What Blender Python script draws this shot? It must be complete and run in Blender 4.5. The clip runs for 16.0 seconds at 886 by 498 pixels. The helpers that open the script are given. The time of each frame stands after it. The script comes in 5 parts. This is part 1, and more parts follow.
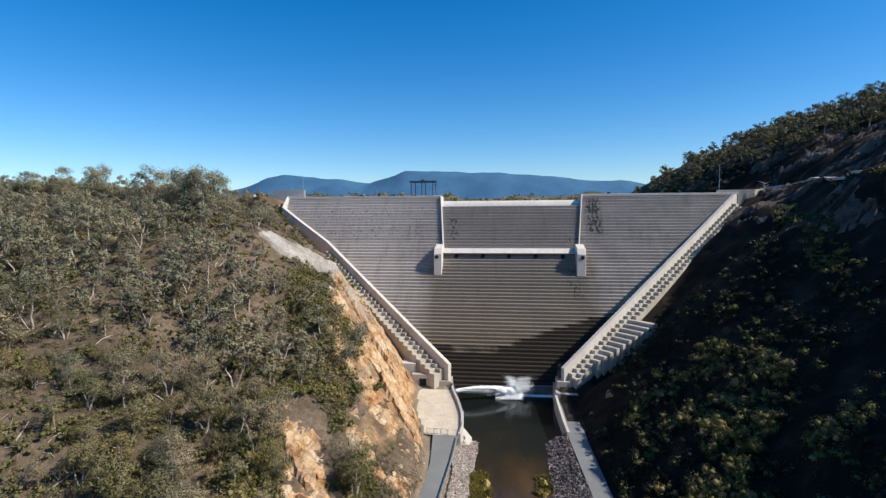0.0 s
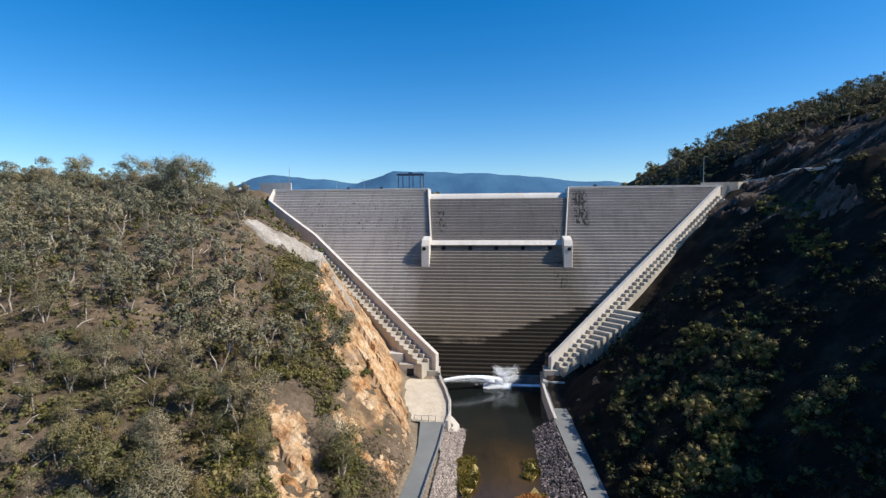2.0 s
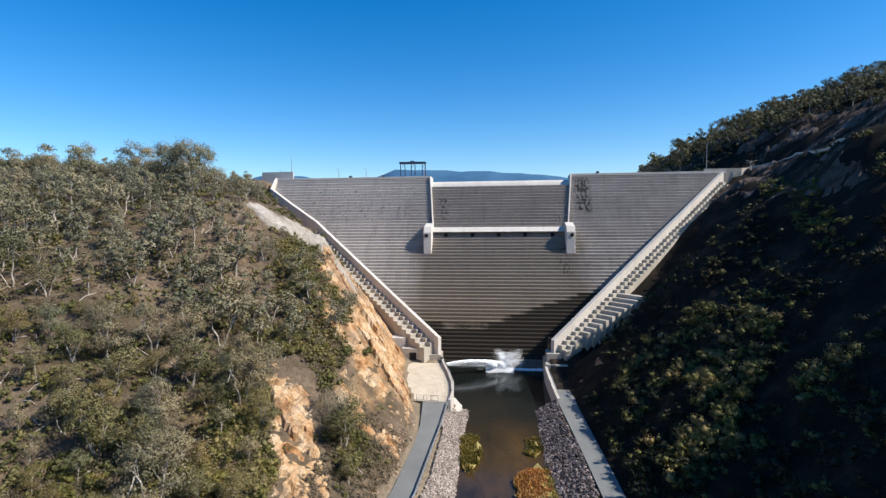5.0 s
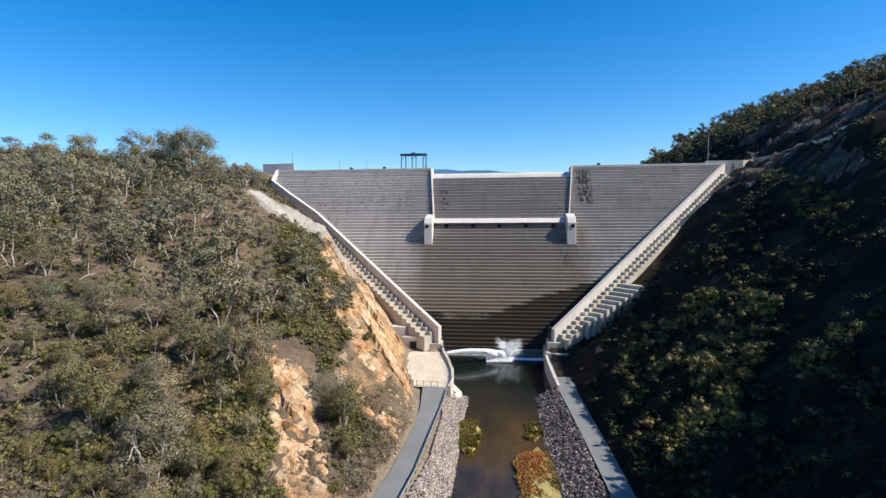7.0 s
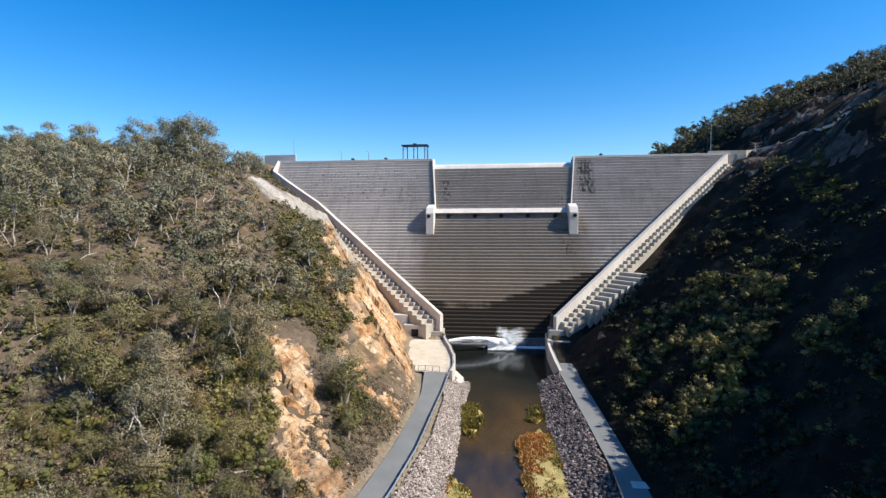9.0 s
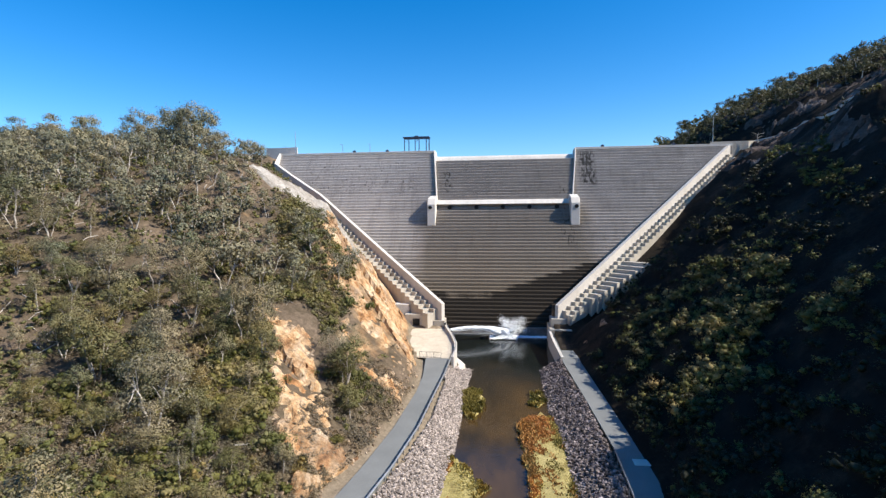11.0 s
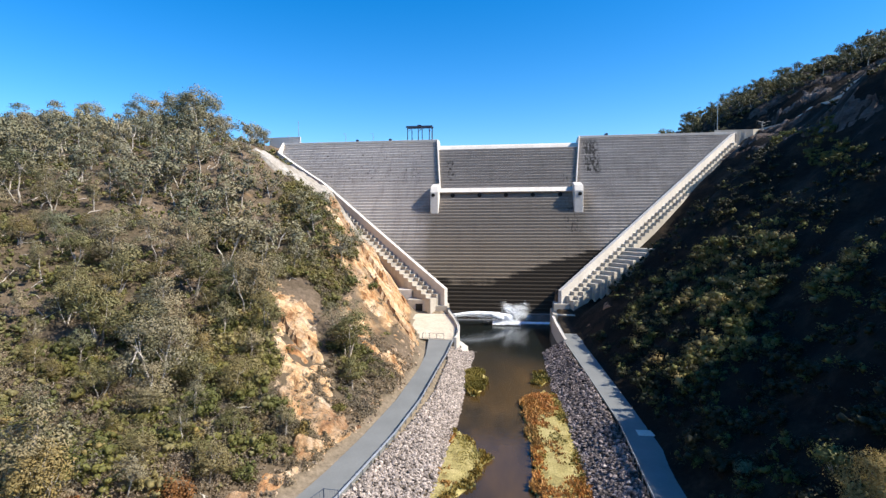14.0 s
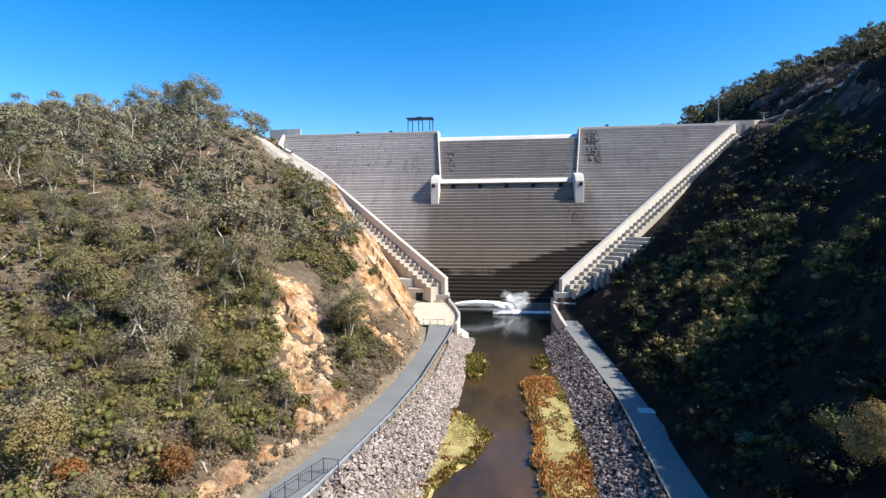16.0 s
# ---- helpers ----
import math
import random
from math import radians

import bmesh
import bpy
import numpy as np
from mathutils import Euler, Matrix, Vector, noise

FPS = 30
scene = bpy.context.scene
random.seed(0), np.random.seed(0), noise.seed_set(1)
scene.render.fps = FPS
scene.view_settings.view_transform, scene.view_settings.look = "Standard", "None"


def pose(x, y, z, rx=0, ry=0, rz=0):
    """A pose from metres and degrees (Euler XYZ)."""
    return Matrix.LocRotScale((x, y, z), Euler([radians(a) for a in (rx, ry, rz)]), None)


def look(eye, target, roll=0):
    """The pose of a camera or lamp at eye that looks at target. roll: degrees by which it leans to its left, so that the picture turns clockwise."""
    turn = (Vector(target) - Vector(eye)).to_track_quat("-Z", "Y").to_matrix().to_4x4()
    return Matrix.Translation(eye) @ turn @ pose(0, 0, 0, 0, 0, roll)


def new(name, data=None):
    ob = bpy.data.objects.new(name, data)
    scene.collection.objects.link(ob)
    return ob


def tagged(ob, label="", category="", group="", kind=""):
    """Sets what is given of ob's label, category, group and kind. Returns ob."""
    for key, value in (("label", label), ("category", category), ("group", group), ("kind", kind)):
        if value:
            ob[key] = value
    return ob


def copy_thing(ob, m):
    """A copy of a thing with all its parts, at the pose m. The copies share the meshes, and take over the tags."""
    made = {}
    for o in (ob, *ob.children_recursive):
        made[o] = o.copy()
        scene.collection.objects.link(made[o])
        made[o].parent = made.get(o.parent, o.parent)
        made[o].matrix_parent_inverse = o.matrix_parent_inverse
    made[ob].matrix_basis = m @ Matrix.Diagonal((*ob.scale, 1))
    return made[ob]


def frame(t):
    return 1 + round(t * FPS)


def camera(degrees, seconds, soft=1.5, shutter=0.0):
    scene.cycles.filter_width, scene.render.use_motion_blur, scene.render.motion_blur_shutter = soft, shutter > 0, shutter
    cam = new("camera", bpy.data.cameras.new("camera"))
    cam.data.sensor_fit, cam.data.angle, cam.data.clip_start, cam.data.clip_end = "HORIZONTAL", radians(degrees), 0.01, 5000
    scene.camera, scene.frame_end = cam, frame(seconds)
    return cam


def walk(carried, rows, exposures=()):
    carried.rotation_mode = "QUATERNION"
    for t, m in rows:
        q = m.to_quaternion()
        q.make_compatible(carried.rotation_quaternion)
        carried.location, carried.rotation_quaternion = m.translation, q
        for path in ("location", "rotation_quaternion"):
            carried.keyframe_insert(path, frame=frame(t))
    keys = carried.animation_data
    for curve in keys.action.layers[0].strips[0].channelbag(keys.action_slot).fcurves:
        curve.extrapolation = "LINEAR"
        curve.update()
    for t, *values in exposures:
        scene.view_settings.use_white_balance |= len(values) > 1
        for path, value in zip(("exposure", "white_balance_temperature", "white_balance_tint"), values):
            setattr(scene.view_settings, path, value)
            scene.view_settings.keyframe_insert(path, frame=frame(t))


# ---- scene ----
cam = camera(81.4, 16.0, soft=1.4)
METRES, EYE, TILT, LEAN, TURN = 27.0, 59.8, -3.7, 0.34, 7.4
ROWS = [
    (0.0, 0.0, 0.0, 0.0, 0.0, 0.0, 0.0),
    (0.5, 0.0004, 0.0009, -0.0282, -0.94, 0.02, 0.12),
    (1.0, 0.0009, 0.0026, -0.0633, -1.47, 0.05, 0.14),
    (1.5, 0.0009, 0.0059, -0.1003, -1.49, 0.06, 0.14),
    (2.0, 0.0021, 0.0083, -0.1361, -1.38, 0.11, 0.07),
    (2.5, 0.0045, 0.0095, -0.1699, -1.21, 0.12, 0.04),
    (3.0, 0.0051, 0.0113, -0.2036, -1.06, 0.08, 0.14),
    (3.5, 0.006, 0.0122, -0.2331, -1.03, 0.03, 0.25),
    (4.0, 0.0072, 0.0145, -0.262, -1.08, 0.03, 0.27),
    (6.5, 0.0126, 0.0232, -0.4091, -1.04, -0.04, 0.23),
    (7.0, 0.0149, 0.0252, -0.446, -0.96, -0.03, 0.1),
    (7.5, 0.0156, 0.0282, -0.4804, -0.91, -0.08, 0.26),
    (8.0, 0.0128, 0.0318, -0.515, -1.01, -0.1, 0.25),
    (8.5, 0.0137, 0.0363, -0.5495, -0.94, -0.09, 0.14),
    (9.0, 0.0154, 0.0386, -0.582, -0.77, -0.12, 0.08),
    (11.5, 0.0231, 0.0452, -0.7386, -0.48, -0.17, 0.17),
    (12.0, 0.0227, 0.0462, -0.769, -0.4, -0.23, 0.16),
    (12.5, 0.0226, 0.0485, -0.7978, -0.39, -0.24, 0.24),
    (13.0, 0.022, 0.0508, -0.8223, -0.36, -0.23, 0.13),
    (13.5, 0.0227, 0.0531, -0.848, -0.3, -0.2, 0.07),
    (14.0, 0.0227, 0.0551, -0.8763, -0.21, -0.21, 0.09),
    (14.5, 0.0223, 0.0579, -0.9061, -0.18, -0.23, 0.13),
    (15.0, 0.0216, 0.0601, -0.9365, -0.2, -0.24, 0.17),
    (15.5, 0.0218, 0.0614, -0.9658, -0.18, -0.27, 0.14),
    (16.0, 0.023, 0.0636, -0.9969, -0.15, -0.31, 0.11),
]
walk(cam, [(t, pose(0, 0, EYE, TILT, LEAN, TURN) @ pose(METRES * x, METRES * y, METRES * z, 90 + pitch, roll, yaw)) for t, x, y, z, yaw, pitch, roll in ROWS],
     [(0.0, 0.22), (4.0, 0.34), (8.0, 0.48), (12.0, 0.65), (16.0, 0.78)])

# ---- world, sun, exposure ----
SUN_EL, SUN_AZ = 42.5, 99.0          # degrees; azimuth clockwise from +y
world = bpy.data.worlds.new("sky")
scene.world = world
world.use_nodes = True
wn = world.node_tree.nodes
sky = wn.new("ShaderNodeTexSky")
sky.sky_type = "NISHITA"
sky.sun_disc = False
sky.sun_elevation, sky.sun_rotation = radians(SUN_EL), radians(SUN_AZ)
sky.altitude, sky.air_density, sky.dust_density, sky.ozone_density = 700, 1.0, 0.8, 1.0
wn["Background"].inputs["Strength"].default_value = 0.121
vivid = wn.new("ShaderNodeHueSaturation")
vivid.inputs["Saturation"].default_value = 1.4
cool = wn.new("ShaderNodeMix")
cool.data_type, cool.blend_type = "RGBA", "MULTIPLY"
cool.inputs[0].default_value, cool.inputs[7].default_value = 1.0, (0.88, 0.97, 1.10, 1)
world.node_tree.links.new(sky.outputs[0], cool.inputs[6])
world.node_tree.links.new(cool.outputs[2], vivid.inputs["Color"])
world.node_tree.links.new(vivid.outputs[0], wn["Background"].inputs["Color"])
S = Vector((math.sin(radians(SUN_AZ)) * math.cos(radians(SUN_EL)), math.cos(radians(SUN_AZ)) * math.cos(radians(SUN_EL)), math.sin(radians(SUN_EL))))
sun_data = bpy.data.lights.new("sun", "SUN")
sun_data.energy, sun_data.angle, sun_data.color = 5.0, radians(0.53), (1.0, 0.94, 0.84)
sun = new("sun", sun_data)
sun.matrix_world = look(S * 300, (0, 0, 0))

# ---- materials ----
def nodes_of(name):
    m = bpy.data.materials.new(name)
    m.use_nodes = True
    nt = m.node_tree
    return m, nt, nt.nodes["Principled BSDF"]


def ramp(nt, fac, stops):
    r = nt.nodes.new("ShaderNodeValToRGB")
    while len(r.color_ramp.elements) < len(stops):
        r.color_ramp.elements.new(0.5)
    for e, (p, c) in zip(r.color_ramp.elements, stops):
        e.position, e.color = p, (*c, 1)
    nt.links.new(fac, r.inputs[0])
    return r.outputs[0]


def tex_noise(nt, scale, detail=4, rough=0.6, vec=None, stretch=None):
    n = nt.nodes.new("ShaderNodeTexNoise")
    n.inputs["Scale"].default_value, n.inputs["Detail"].default_value, n.inputs["Roughness"].default_value = scale, detail, rough
    g = vec or nt.nodes.new("ShaderNodeNewGeometry").outputs["Position"]
    if stretch:
        mp = nt.nodes.new("ShaderNodeMapping")
        mp.inputs["Scale"].default_value = stretch
        nt.links.new(g, mp.inputs[0])
        g = mp.outputs[0]
    nt.links.new(g, n.inputs["Vector"])
    return n.outputs[0]


def mix(nt, a, b, fac, mode="MIX"):
    m = nt.nodes.new("ShaderNodeMix")
    m.data_type, m.blend_type = "RGBA", mode
    for v, i in ((fac, 0), (a, 6), (b, 7)):
        if isinstance(v, (int, float)):
            m.inputs[i].default_value = v
        elif isinstance(v, tuple):
            m.inputs[i].default_value = (*v, 1)
        else:
            nt.links.new(v, m.inputs[i])
    return m.outputs[2]


def calc(nt, op, a, b=0.0, clamp=False):
    m = nt.nodes.new("ShaderNodeMath")
    m.operation, m.use_clamp = op, clamp
    for v, i in ((a, 0), (b, 1)):
        if isinstance(v, (int, float)):
            m.inputs[i].default_value = v
        else:
            nt.links.new(v, m.inputs[i])
    return m.outputs[0]


def bump(nt, bsdf, height, strength, dist):
    b = nt.nodes.new("ShaderNodeBump")
    b.inputs["Strength"].default_value, b.inputs["Distance"].default_value = strength, dist
    nt.links.new(height, b.inputs["Height"])
    nt.links.new(b.outputs[0], bsdf.inputs["Normal"])


def simple(name, stops, scale=0.5, rough=0.9, fine=6.0, relief=0.4, dist=0.05, island=0.0, objrand=0.0, metal=0.0, stretch=None, speck=(0.62, 1.3)):
    """Colour ramp over a coarse noise, speckled by a fine one; optional variation by piece and by object."""
    m, nt, b = nodes_of(name)
    c = ramp(nt, tex_noise(nt, scale, 5, 0.65, stretch=stretch), stops)
    f = tex_noise(nt, fine, 3, 0.7)
    c = mix(nt, c, ramp(nt, f, [(0.3, (speck[0],) * 3), (0.7, (speck[1],) * 3)]), 1.0, "MULTIPLY")
    if island:
        r = nt.nodes.new("ShaderNodeNewGeometry").outputs["Random Per Island"]
        c = mix(nt, c, ramp(nt, r, [(0, (1 - island,) * 3), (1, (1 + island,) * 3)]), 1.0, "MULTIPLY")
    if objrand:
        r = nt.nodes.new("ShaderNodeObjectInfo").outputs["Random"]
        c = mix(nt, c, ramp(nt, r, [(0, (1 - objrand,) * 3), (1, (1 + objrand,) * 3)]), 1.0, "MULTIPLY")
    nt.links.new(c, b.inputs["Base Color"])
    b.inputs["Roughness"].default_value, b.inputs["Metallic"].default_value = rough, metal
    b.inputs["Specular IOR Level"].default_value = 0.25
    bump(nt, b, f, relief, dist)
    return m


def span(nt, v, a, b):
    """0 below a, 1 above b (either way round)."""
    r = nt.nodes.new("ShaderNodeMapRange")
    r.inputs[1].default_value, r.inputs[2].default_value = a, b
    r.inputs[3].default_value, r.inputs[4].default_value = 0.0, 1.0
    nt.links.new(v, r.inputs[0])
    return r.outputs[0]


def leaf_material(name, dark, light, dry, hue=0.25):
    """Leaves: varied leaf by leaf, tree by tree, and along the hillside."""
    m, nt, b = nodes_of(name)
    isl = nt.nodes.new("ShaderNodeNewGeometry").outputs["Random Per Island"]
    rnd = nt.nodes.new("ShaderNodeObjectInfo").outputs["Random"]
    c = ramp(nt, isl, [(0.0, tuple(0.45 * p + 0.55 * q for p, q in zip(dark, light))), (0.55, light), (1.0, tuple(1.1 * v for v in light))])
    c = mix(nt, c, dry, calc(nt, "MULTIPLY", span(nt, tex_noise(nt, 0.10, 2), 0.46, 0.58), 0.3))
    cell = nt.nodes.new("ShaderNodeTexVoronoi")
    cell.inputs["Scale"].default_value = 0.155
    flat = nt.nodes.new("ShaderNodeMapping")
    flat.inputs["Scale"].default_value = (1.0, 1.0, 0.0)
    nt.links.new(nt.nodes.new("ShaderNodeNewGeometry").outputs["Position"], flat.inputs[0])
    nt.links.new(flat.outputs[0], cell.inputs["Vector"])
    red = nt.nodes.new("ShaderNodeSeparateColor")
    nt.links.new(cell.outputs["Color"], red.inputs[0])
    t = ramp(nt, red.outputs[0], [(0.0, (0.47, 0.52, 0.40)), (0.3, (1.05, 0.97, 0.82)), (0.5, (0.74, 0.78, 0.72)), (0.75, (1.0, 0.96, 0.9)), (1.0, (1.2, 1.06, 0.88))])
    c = mix(nt, c, t, 1.0, "MULTIPLY")
    t = ramp(nt, rnd, [(0.0, (0.78, 0.86, 0.76)), (0.35, (1.08, 1.0, 0.88)), (0.65, (0.86, 0.92, 0.9)), (1.0, (1.16, 1.05, 0.9))])
    c = mix(nt, c, t, 1.0, "MULTIPLY")
    c = mix(nt, c, ramp(nt, tex_noise(nt, 5.0, 4, 0.75), [(0.34, (0.68,) * 3), (0.64, (1.14,) * 3)]), 1.0, "MULTIPLY")
    nt.links.new(c, b.inputs["Base Color"])
    b.inputs["Roughness"].default_value = 0.6
    b.inputs["Specular IOR Level"].default_value = 0.3
    tr = nt.nodes.new("ShaderNodeBsdfTranslucent")
    nt.links.new(c, tr.inputs[0])
    ms = nt.nodes.new("ShaderNodeMixShader")
    ms.inputs[0].default_value = 0.22
    nt.links.new(b.outputs[0], ms.inputs[1])
    nt.links.new(tr.outputs[0], ms.inputs[2])
    nt.links.new(ms.outputs[0], nt.nodes["Material Output"].inputs[0])
    return m


def concrete(name, pale, mid, stain, streak=0.5, rough=0.9):
    """Cast concrete: cloudy tone, run-down streaks and dark stains."""
    m, nt, b = nodes_of(name)
    c = ramp(nt, tex_noise(nt, 0.12, 6, 0.7), [(0.3, mid), (0.7, pale)])
    s = tex_noise(nt, 1.0, 5, 0.7, stretch=(0.55, 0.06, 0.06))
    c = mix(nt, c, stain, calc(nt, "MULTIPLY", ramp(nt, s, [(0.48, (0, 0, 0)), (0.75, (1, 1, 1))]), streak))
    f = tex_noise(nt, 3.0, 4, 0.7)
    c = mix(nt, c, ramp(nt, f, [(0.3, (0.85,) * 3), (0.7, (1.12,) * 3)]), 1.0, "MULTIPLY")
    r = nt.nodes.new("ShaderNodeObjectInfo").outputs["Random"]
    c = mix(nt, c, ramp(nt, r, [(0, (0.9,) * 3), (1, (1.08,) * 3)]), 1.0, "MULTIPLY")
    nt.links.new(c, b.inputs["Base Color"])
    b.inputs["Roughness"].default_value = rough
    bump(nt, b, f, 0.3, 0.05)
    return m


def dam_material():
    """Rolled concrete: pale outside, left end paler for its sun, browner where water ran, wet and black near the
    tailwater, a dark slant rising to the right, a few seepage blots.
    """
    m, nt, b = nodes_of("dam_concrete")
    pos = nt.nodes.new("ShaderNodeSeparateXYZ")
    nt.links.new(nt.nodes.new("ShaderNodeNewGeometry").outputs["Position"], pos.inputs[0])
    X, Z = pos.outputs[0], pos.outputs[2]
    cloud = tex_noise(nt, 0.10, 6, 0.7)
    fine = tex_noise(nt, 2.2, 5, 0.75)
    run = tex_noise(nt, 1.0, 6, 0.75, stretch=(0.33, 0.05, 0.05))
    c = ramp(nt, cloud, [(0.3, (0.25, 0.226, 0.206)), (0.7, (0.355, 0.322, 0.292))])
    # Paler towards -x: stronger sun on that end is put into the colour.
    west_sun = calc(nt, "ADD", X, calc(nt, "MULTIPLY", calc(nt, "SUBTRACT", cloud, 0.5), 40.0))
    c = mix(nt, c, (0.56, 0.50, 0.445), calc(nt, "MULTIPLY", span(nt, west_sun, -22.0, -52.0), 0.62))
    wob = calc(nt, "MULTIPLY", calc(nt, "SUBTRACT", tex_noise(nt, 0.12, 4, 0.6), 0.5), 14.0)
    xw = calc(nt, "ADD", calc(nt, "ABSOLUTE", X), wob)
    zw = calc(nt, "ADD", Z, calc(nt, "MULTIPLY", wob, 0.3))
    chute = calc(nt, "MULTIPLY", span(nt, xw, 36.0, 29.0), span(nt, zw, 46.0, 40.0))
    upper = calc(nt, "MULTIPLY", span(nt, calc(nt, "ABSOLUTE", X), 29.6, 28.6), span(nt, Z, 45.0, 47.0))
    c = mix(nt, c, (0.175, 0.147, 0.115), calc(nt, "MULTIPLY", chute, 0.75))
    c = mix(nt, c, (0.22, 0.19, 0.16), calc(nt, "MULTIPLY", upper, 0.6))
    low = calc(nt, "MULTIPLY", span(nt, zw, 32.0, 12.0), 0.55)
    c = mix(nt, c, (0.155, 0.112, 0.066), low)
    c = mix(nt, c, (0.11, 0.095, 0.08), calc(nt, "MULTIPLY", span(nt, run, 0.5, 0.75), 0.4))
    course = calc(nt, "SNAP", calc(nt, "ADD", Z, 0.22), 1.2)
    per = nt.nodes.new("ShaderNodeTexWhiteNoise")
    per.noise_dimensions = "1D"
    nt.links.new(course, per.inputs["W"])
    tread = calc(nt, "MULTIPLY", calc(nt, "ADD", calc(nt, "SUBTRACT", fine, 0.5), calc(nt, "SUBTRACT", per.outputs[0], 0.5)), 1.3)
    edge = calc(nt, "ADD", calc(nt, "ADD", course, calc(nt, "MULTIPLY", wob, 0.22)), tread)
    # Wet black foot below about z 12; its dark edge climbs towards +x.
    slant = calc(nt, "SUBTRACT", edge, calc(nt, "MULTIPLY", calc(nt, "MAXIMUM", calc(nt, "ADD", X, 5.0), 0.0), 0.28))
    wet = span(nt, slant, 12.0, 11.2)
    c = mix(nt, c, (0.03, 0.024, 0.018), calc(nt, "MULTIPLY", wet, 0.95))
    blot = tex_noise(nt, 1.1, 5, 0.7, stretch=(1.0, 0.45, 0.45))
    zones = None
    for x0, x1, z0, z1, k in ((31.4, 37.4, 52.0, 66.8, 0.98), (33.4, 35.6, 60.0, 66.8, 1.2), (-25.6, -21.6, 50.0, 61.0, 0.72), (22.0, 27.0, 28.0, 53.0, 0.6), (-88.0, -35.0, 50.0, 64.0, 0.5)):
        q = calc(nt, "MULTIPLY", calc(nt, "MULTIPLY", span(nt, X, x0 - 1, x0 + 1), span(nt, X, x1 + 1, x1 - 1)), calc(nt, "MULTIPLY", span(nt, Z, z0 - 1, z0 + 1), span(nt, Z, z1 + 1, z1 - 1)))
        q = calc(nt, "MULTIPLY", q, span(nt, blot, 0.72 - 0.26 * k, 0.77 - 0.26 * k))
        zones = q if zones is None else calc(nt, "MAXIMUM", zones, q)
    c = mix(nt, c, (0.035, 0.032, 0.028), calc(nt, "MULTIPLY", zones, 0.85))
    c = mix(nt, c, ramp(nt, fine, [(0.3, (0.8,) * 3), (0.7, (1.18,) * 3)]), 1.0, "MULTIPLY")
    r = nt.nodes.new("ShaderNodeObjectInfo").outputs["Random"]
    c = mix(nt, c, ramp(nt, r, [(0, (0.9,) * 3), (1, (1.08,) * 3)]), 1.0, "MULTIPLY")
    nt.links.new(c, b.inputs["Base Color"])
    b.inputs["Roughness"].default_value = 0.9
    b.inputs["Specular IOR Level"].default_value = 0.2
    bump(nt, b, fine, 0.5, 0.12)
    return m


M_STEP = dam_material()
M_WALL = concrete("pale_concrete", (0.65, 0.603, 0.545), (0.535, 0.492, 0.435), (0.33, 0.29, 0.23), 0.3)
M_BLOCK = concrete("block_concrete", (0.50, 0.45, 0.38), (0.38, 0.34, 0.28), (0.2, 0.17, 0.13), 0.35)
# Wet sill concrete; its dark tone also carries the chute wall's shade.
M_SILL = simple("shaded_wet_concrete", [(0.3, (0.10, 0.10, 0.10)), (0.7, (0.16, 0.16, 0.16))], 0.4, 0.35, 3.0, 0.2, 0.02)
# Near-black solids stand for unlit insides of openings; baffle blocks use it too.
M_DARK = simple("dark_opening", [(0, (0.012, 0.012, 0.012)), (1, (0.03, 0.028, 0.026))], relief=0.1)
M_STEEL = simple("dark_painted_steel", [(0.3, (0.03, 0.045, 0.08)), (0.7, (0.05, 0.07, 0.11))], rough=0.5, relief=0.1)
M_GALV = simple("galvanised_steel", [(0.3, (0.35, 0.36, 0.37)), (0.7, (0.5, 0.51, 0.52))], rough=0.45, metal=0.7, relief=0.1)
M_ROAD = simple("pale_bitumen", [(0.3, (0.165, 0.168, 0.16)), (0.7, (0.215, 0.218, 0.208))], 0.12, 0.9, 5.0, 0.2, 0.02, speck=(0.94, 1.06))
M_TRUNK = simple("smooth_pale_bark", [(0.3, (0.22, 0.185, 0.15)), (0.5, (0.38, 0.335, 0.285)), (0.75, (0.52, 0.475, 0.415))], 0.8, 0.8, 4.0, 0.3, 0.03, objrand=0.25)
M_ROCKS = simple("broken_granite", [(0.3, (0.25, 0.208, 0.182)), (0.7, (0.40, 0.338, 0.297))], 0.3, 0.9, 3.0, 0.5, 0.06, island=0.55, objrand=0.45)
# Darkened for the bank's shade; broad stone-to-stone range stands for sunlit specks.
M_DROCKS = simple("shade_toned_rock", [(0.3, (0.04, 0.032, 0.029)), (0.55, (0.115, 0.092, 0.084)), (0.75, (0.29, 0.24, 0.22))], 0.9, 0.9, 3.0, 0.5, 0.06, island=0.9, objrand=0.8)
M_SHOT = simple("sprayed_concrete", [(0.3, (0.17, 0.135, 0.10)), (0.45, (0.30, 0.262, 0.215)), (0.7, (0.42, 0.385, 0.34))], 0.2, 0.95, 1.6, 0.5, 0.1, stretch=(1.0, 0.5, 0.3))
M_YARD = simple("pale_gravel_yard", [(0.3, (0.50, 0.42, 0.31)), (0.7, (0.68, 0.59, 0.46))], 0.3, 0.95, 4.0, 0.3, 0.03)
M_LEAF = leaf_material("grey_green_gum_leaves", (0.208, 0.197, 0.142), (0.298, 0.276, 0.2), (0.32, 0.255, 0.175))
M_LEAF2 = leaf_material("olive_leaves", (0.162, 0.15, 0.073), (0.262, 0.236, 0.12), (0.25, 0.19, 0.105))
M_SHRUB = leaf_material("green_shrub_leaves", (0.094, 0.104, 0.033), (0.168, 0.174, 0.058), (0.17, 0.14, 0.065))
# Leaf colour lowered to carry the right hillside's shade.
M_SHADE = leaf_material("shade_dark_leaves", (0.012, 0.015, 0.007), (0.034, 0.037, 0.014), (0.045, 0.036, 0.018))
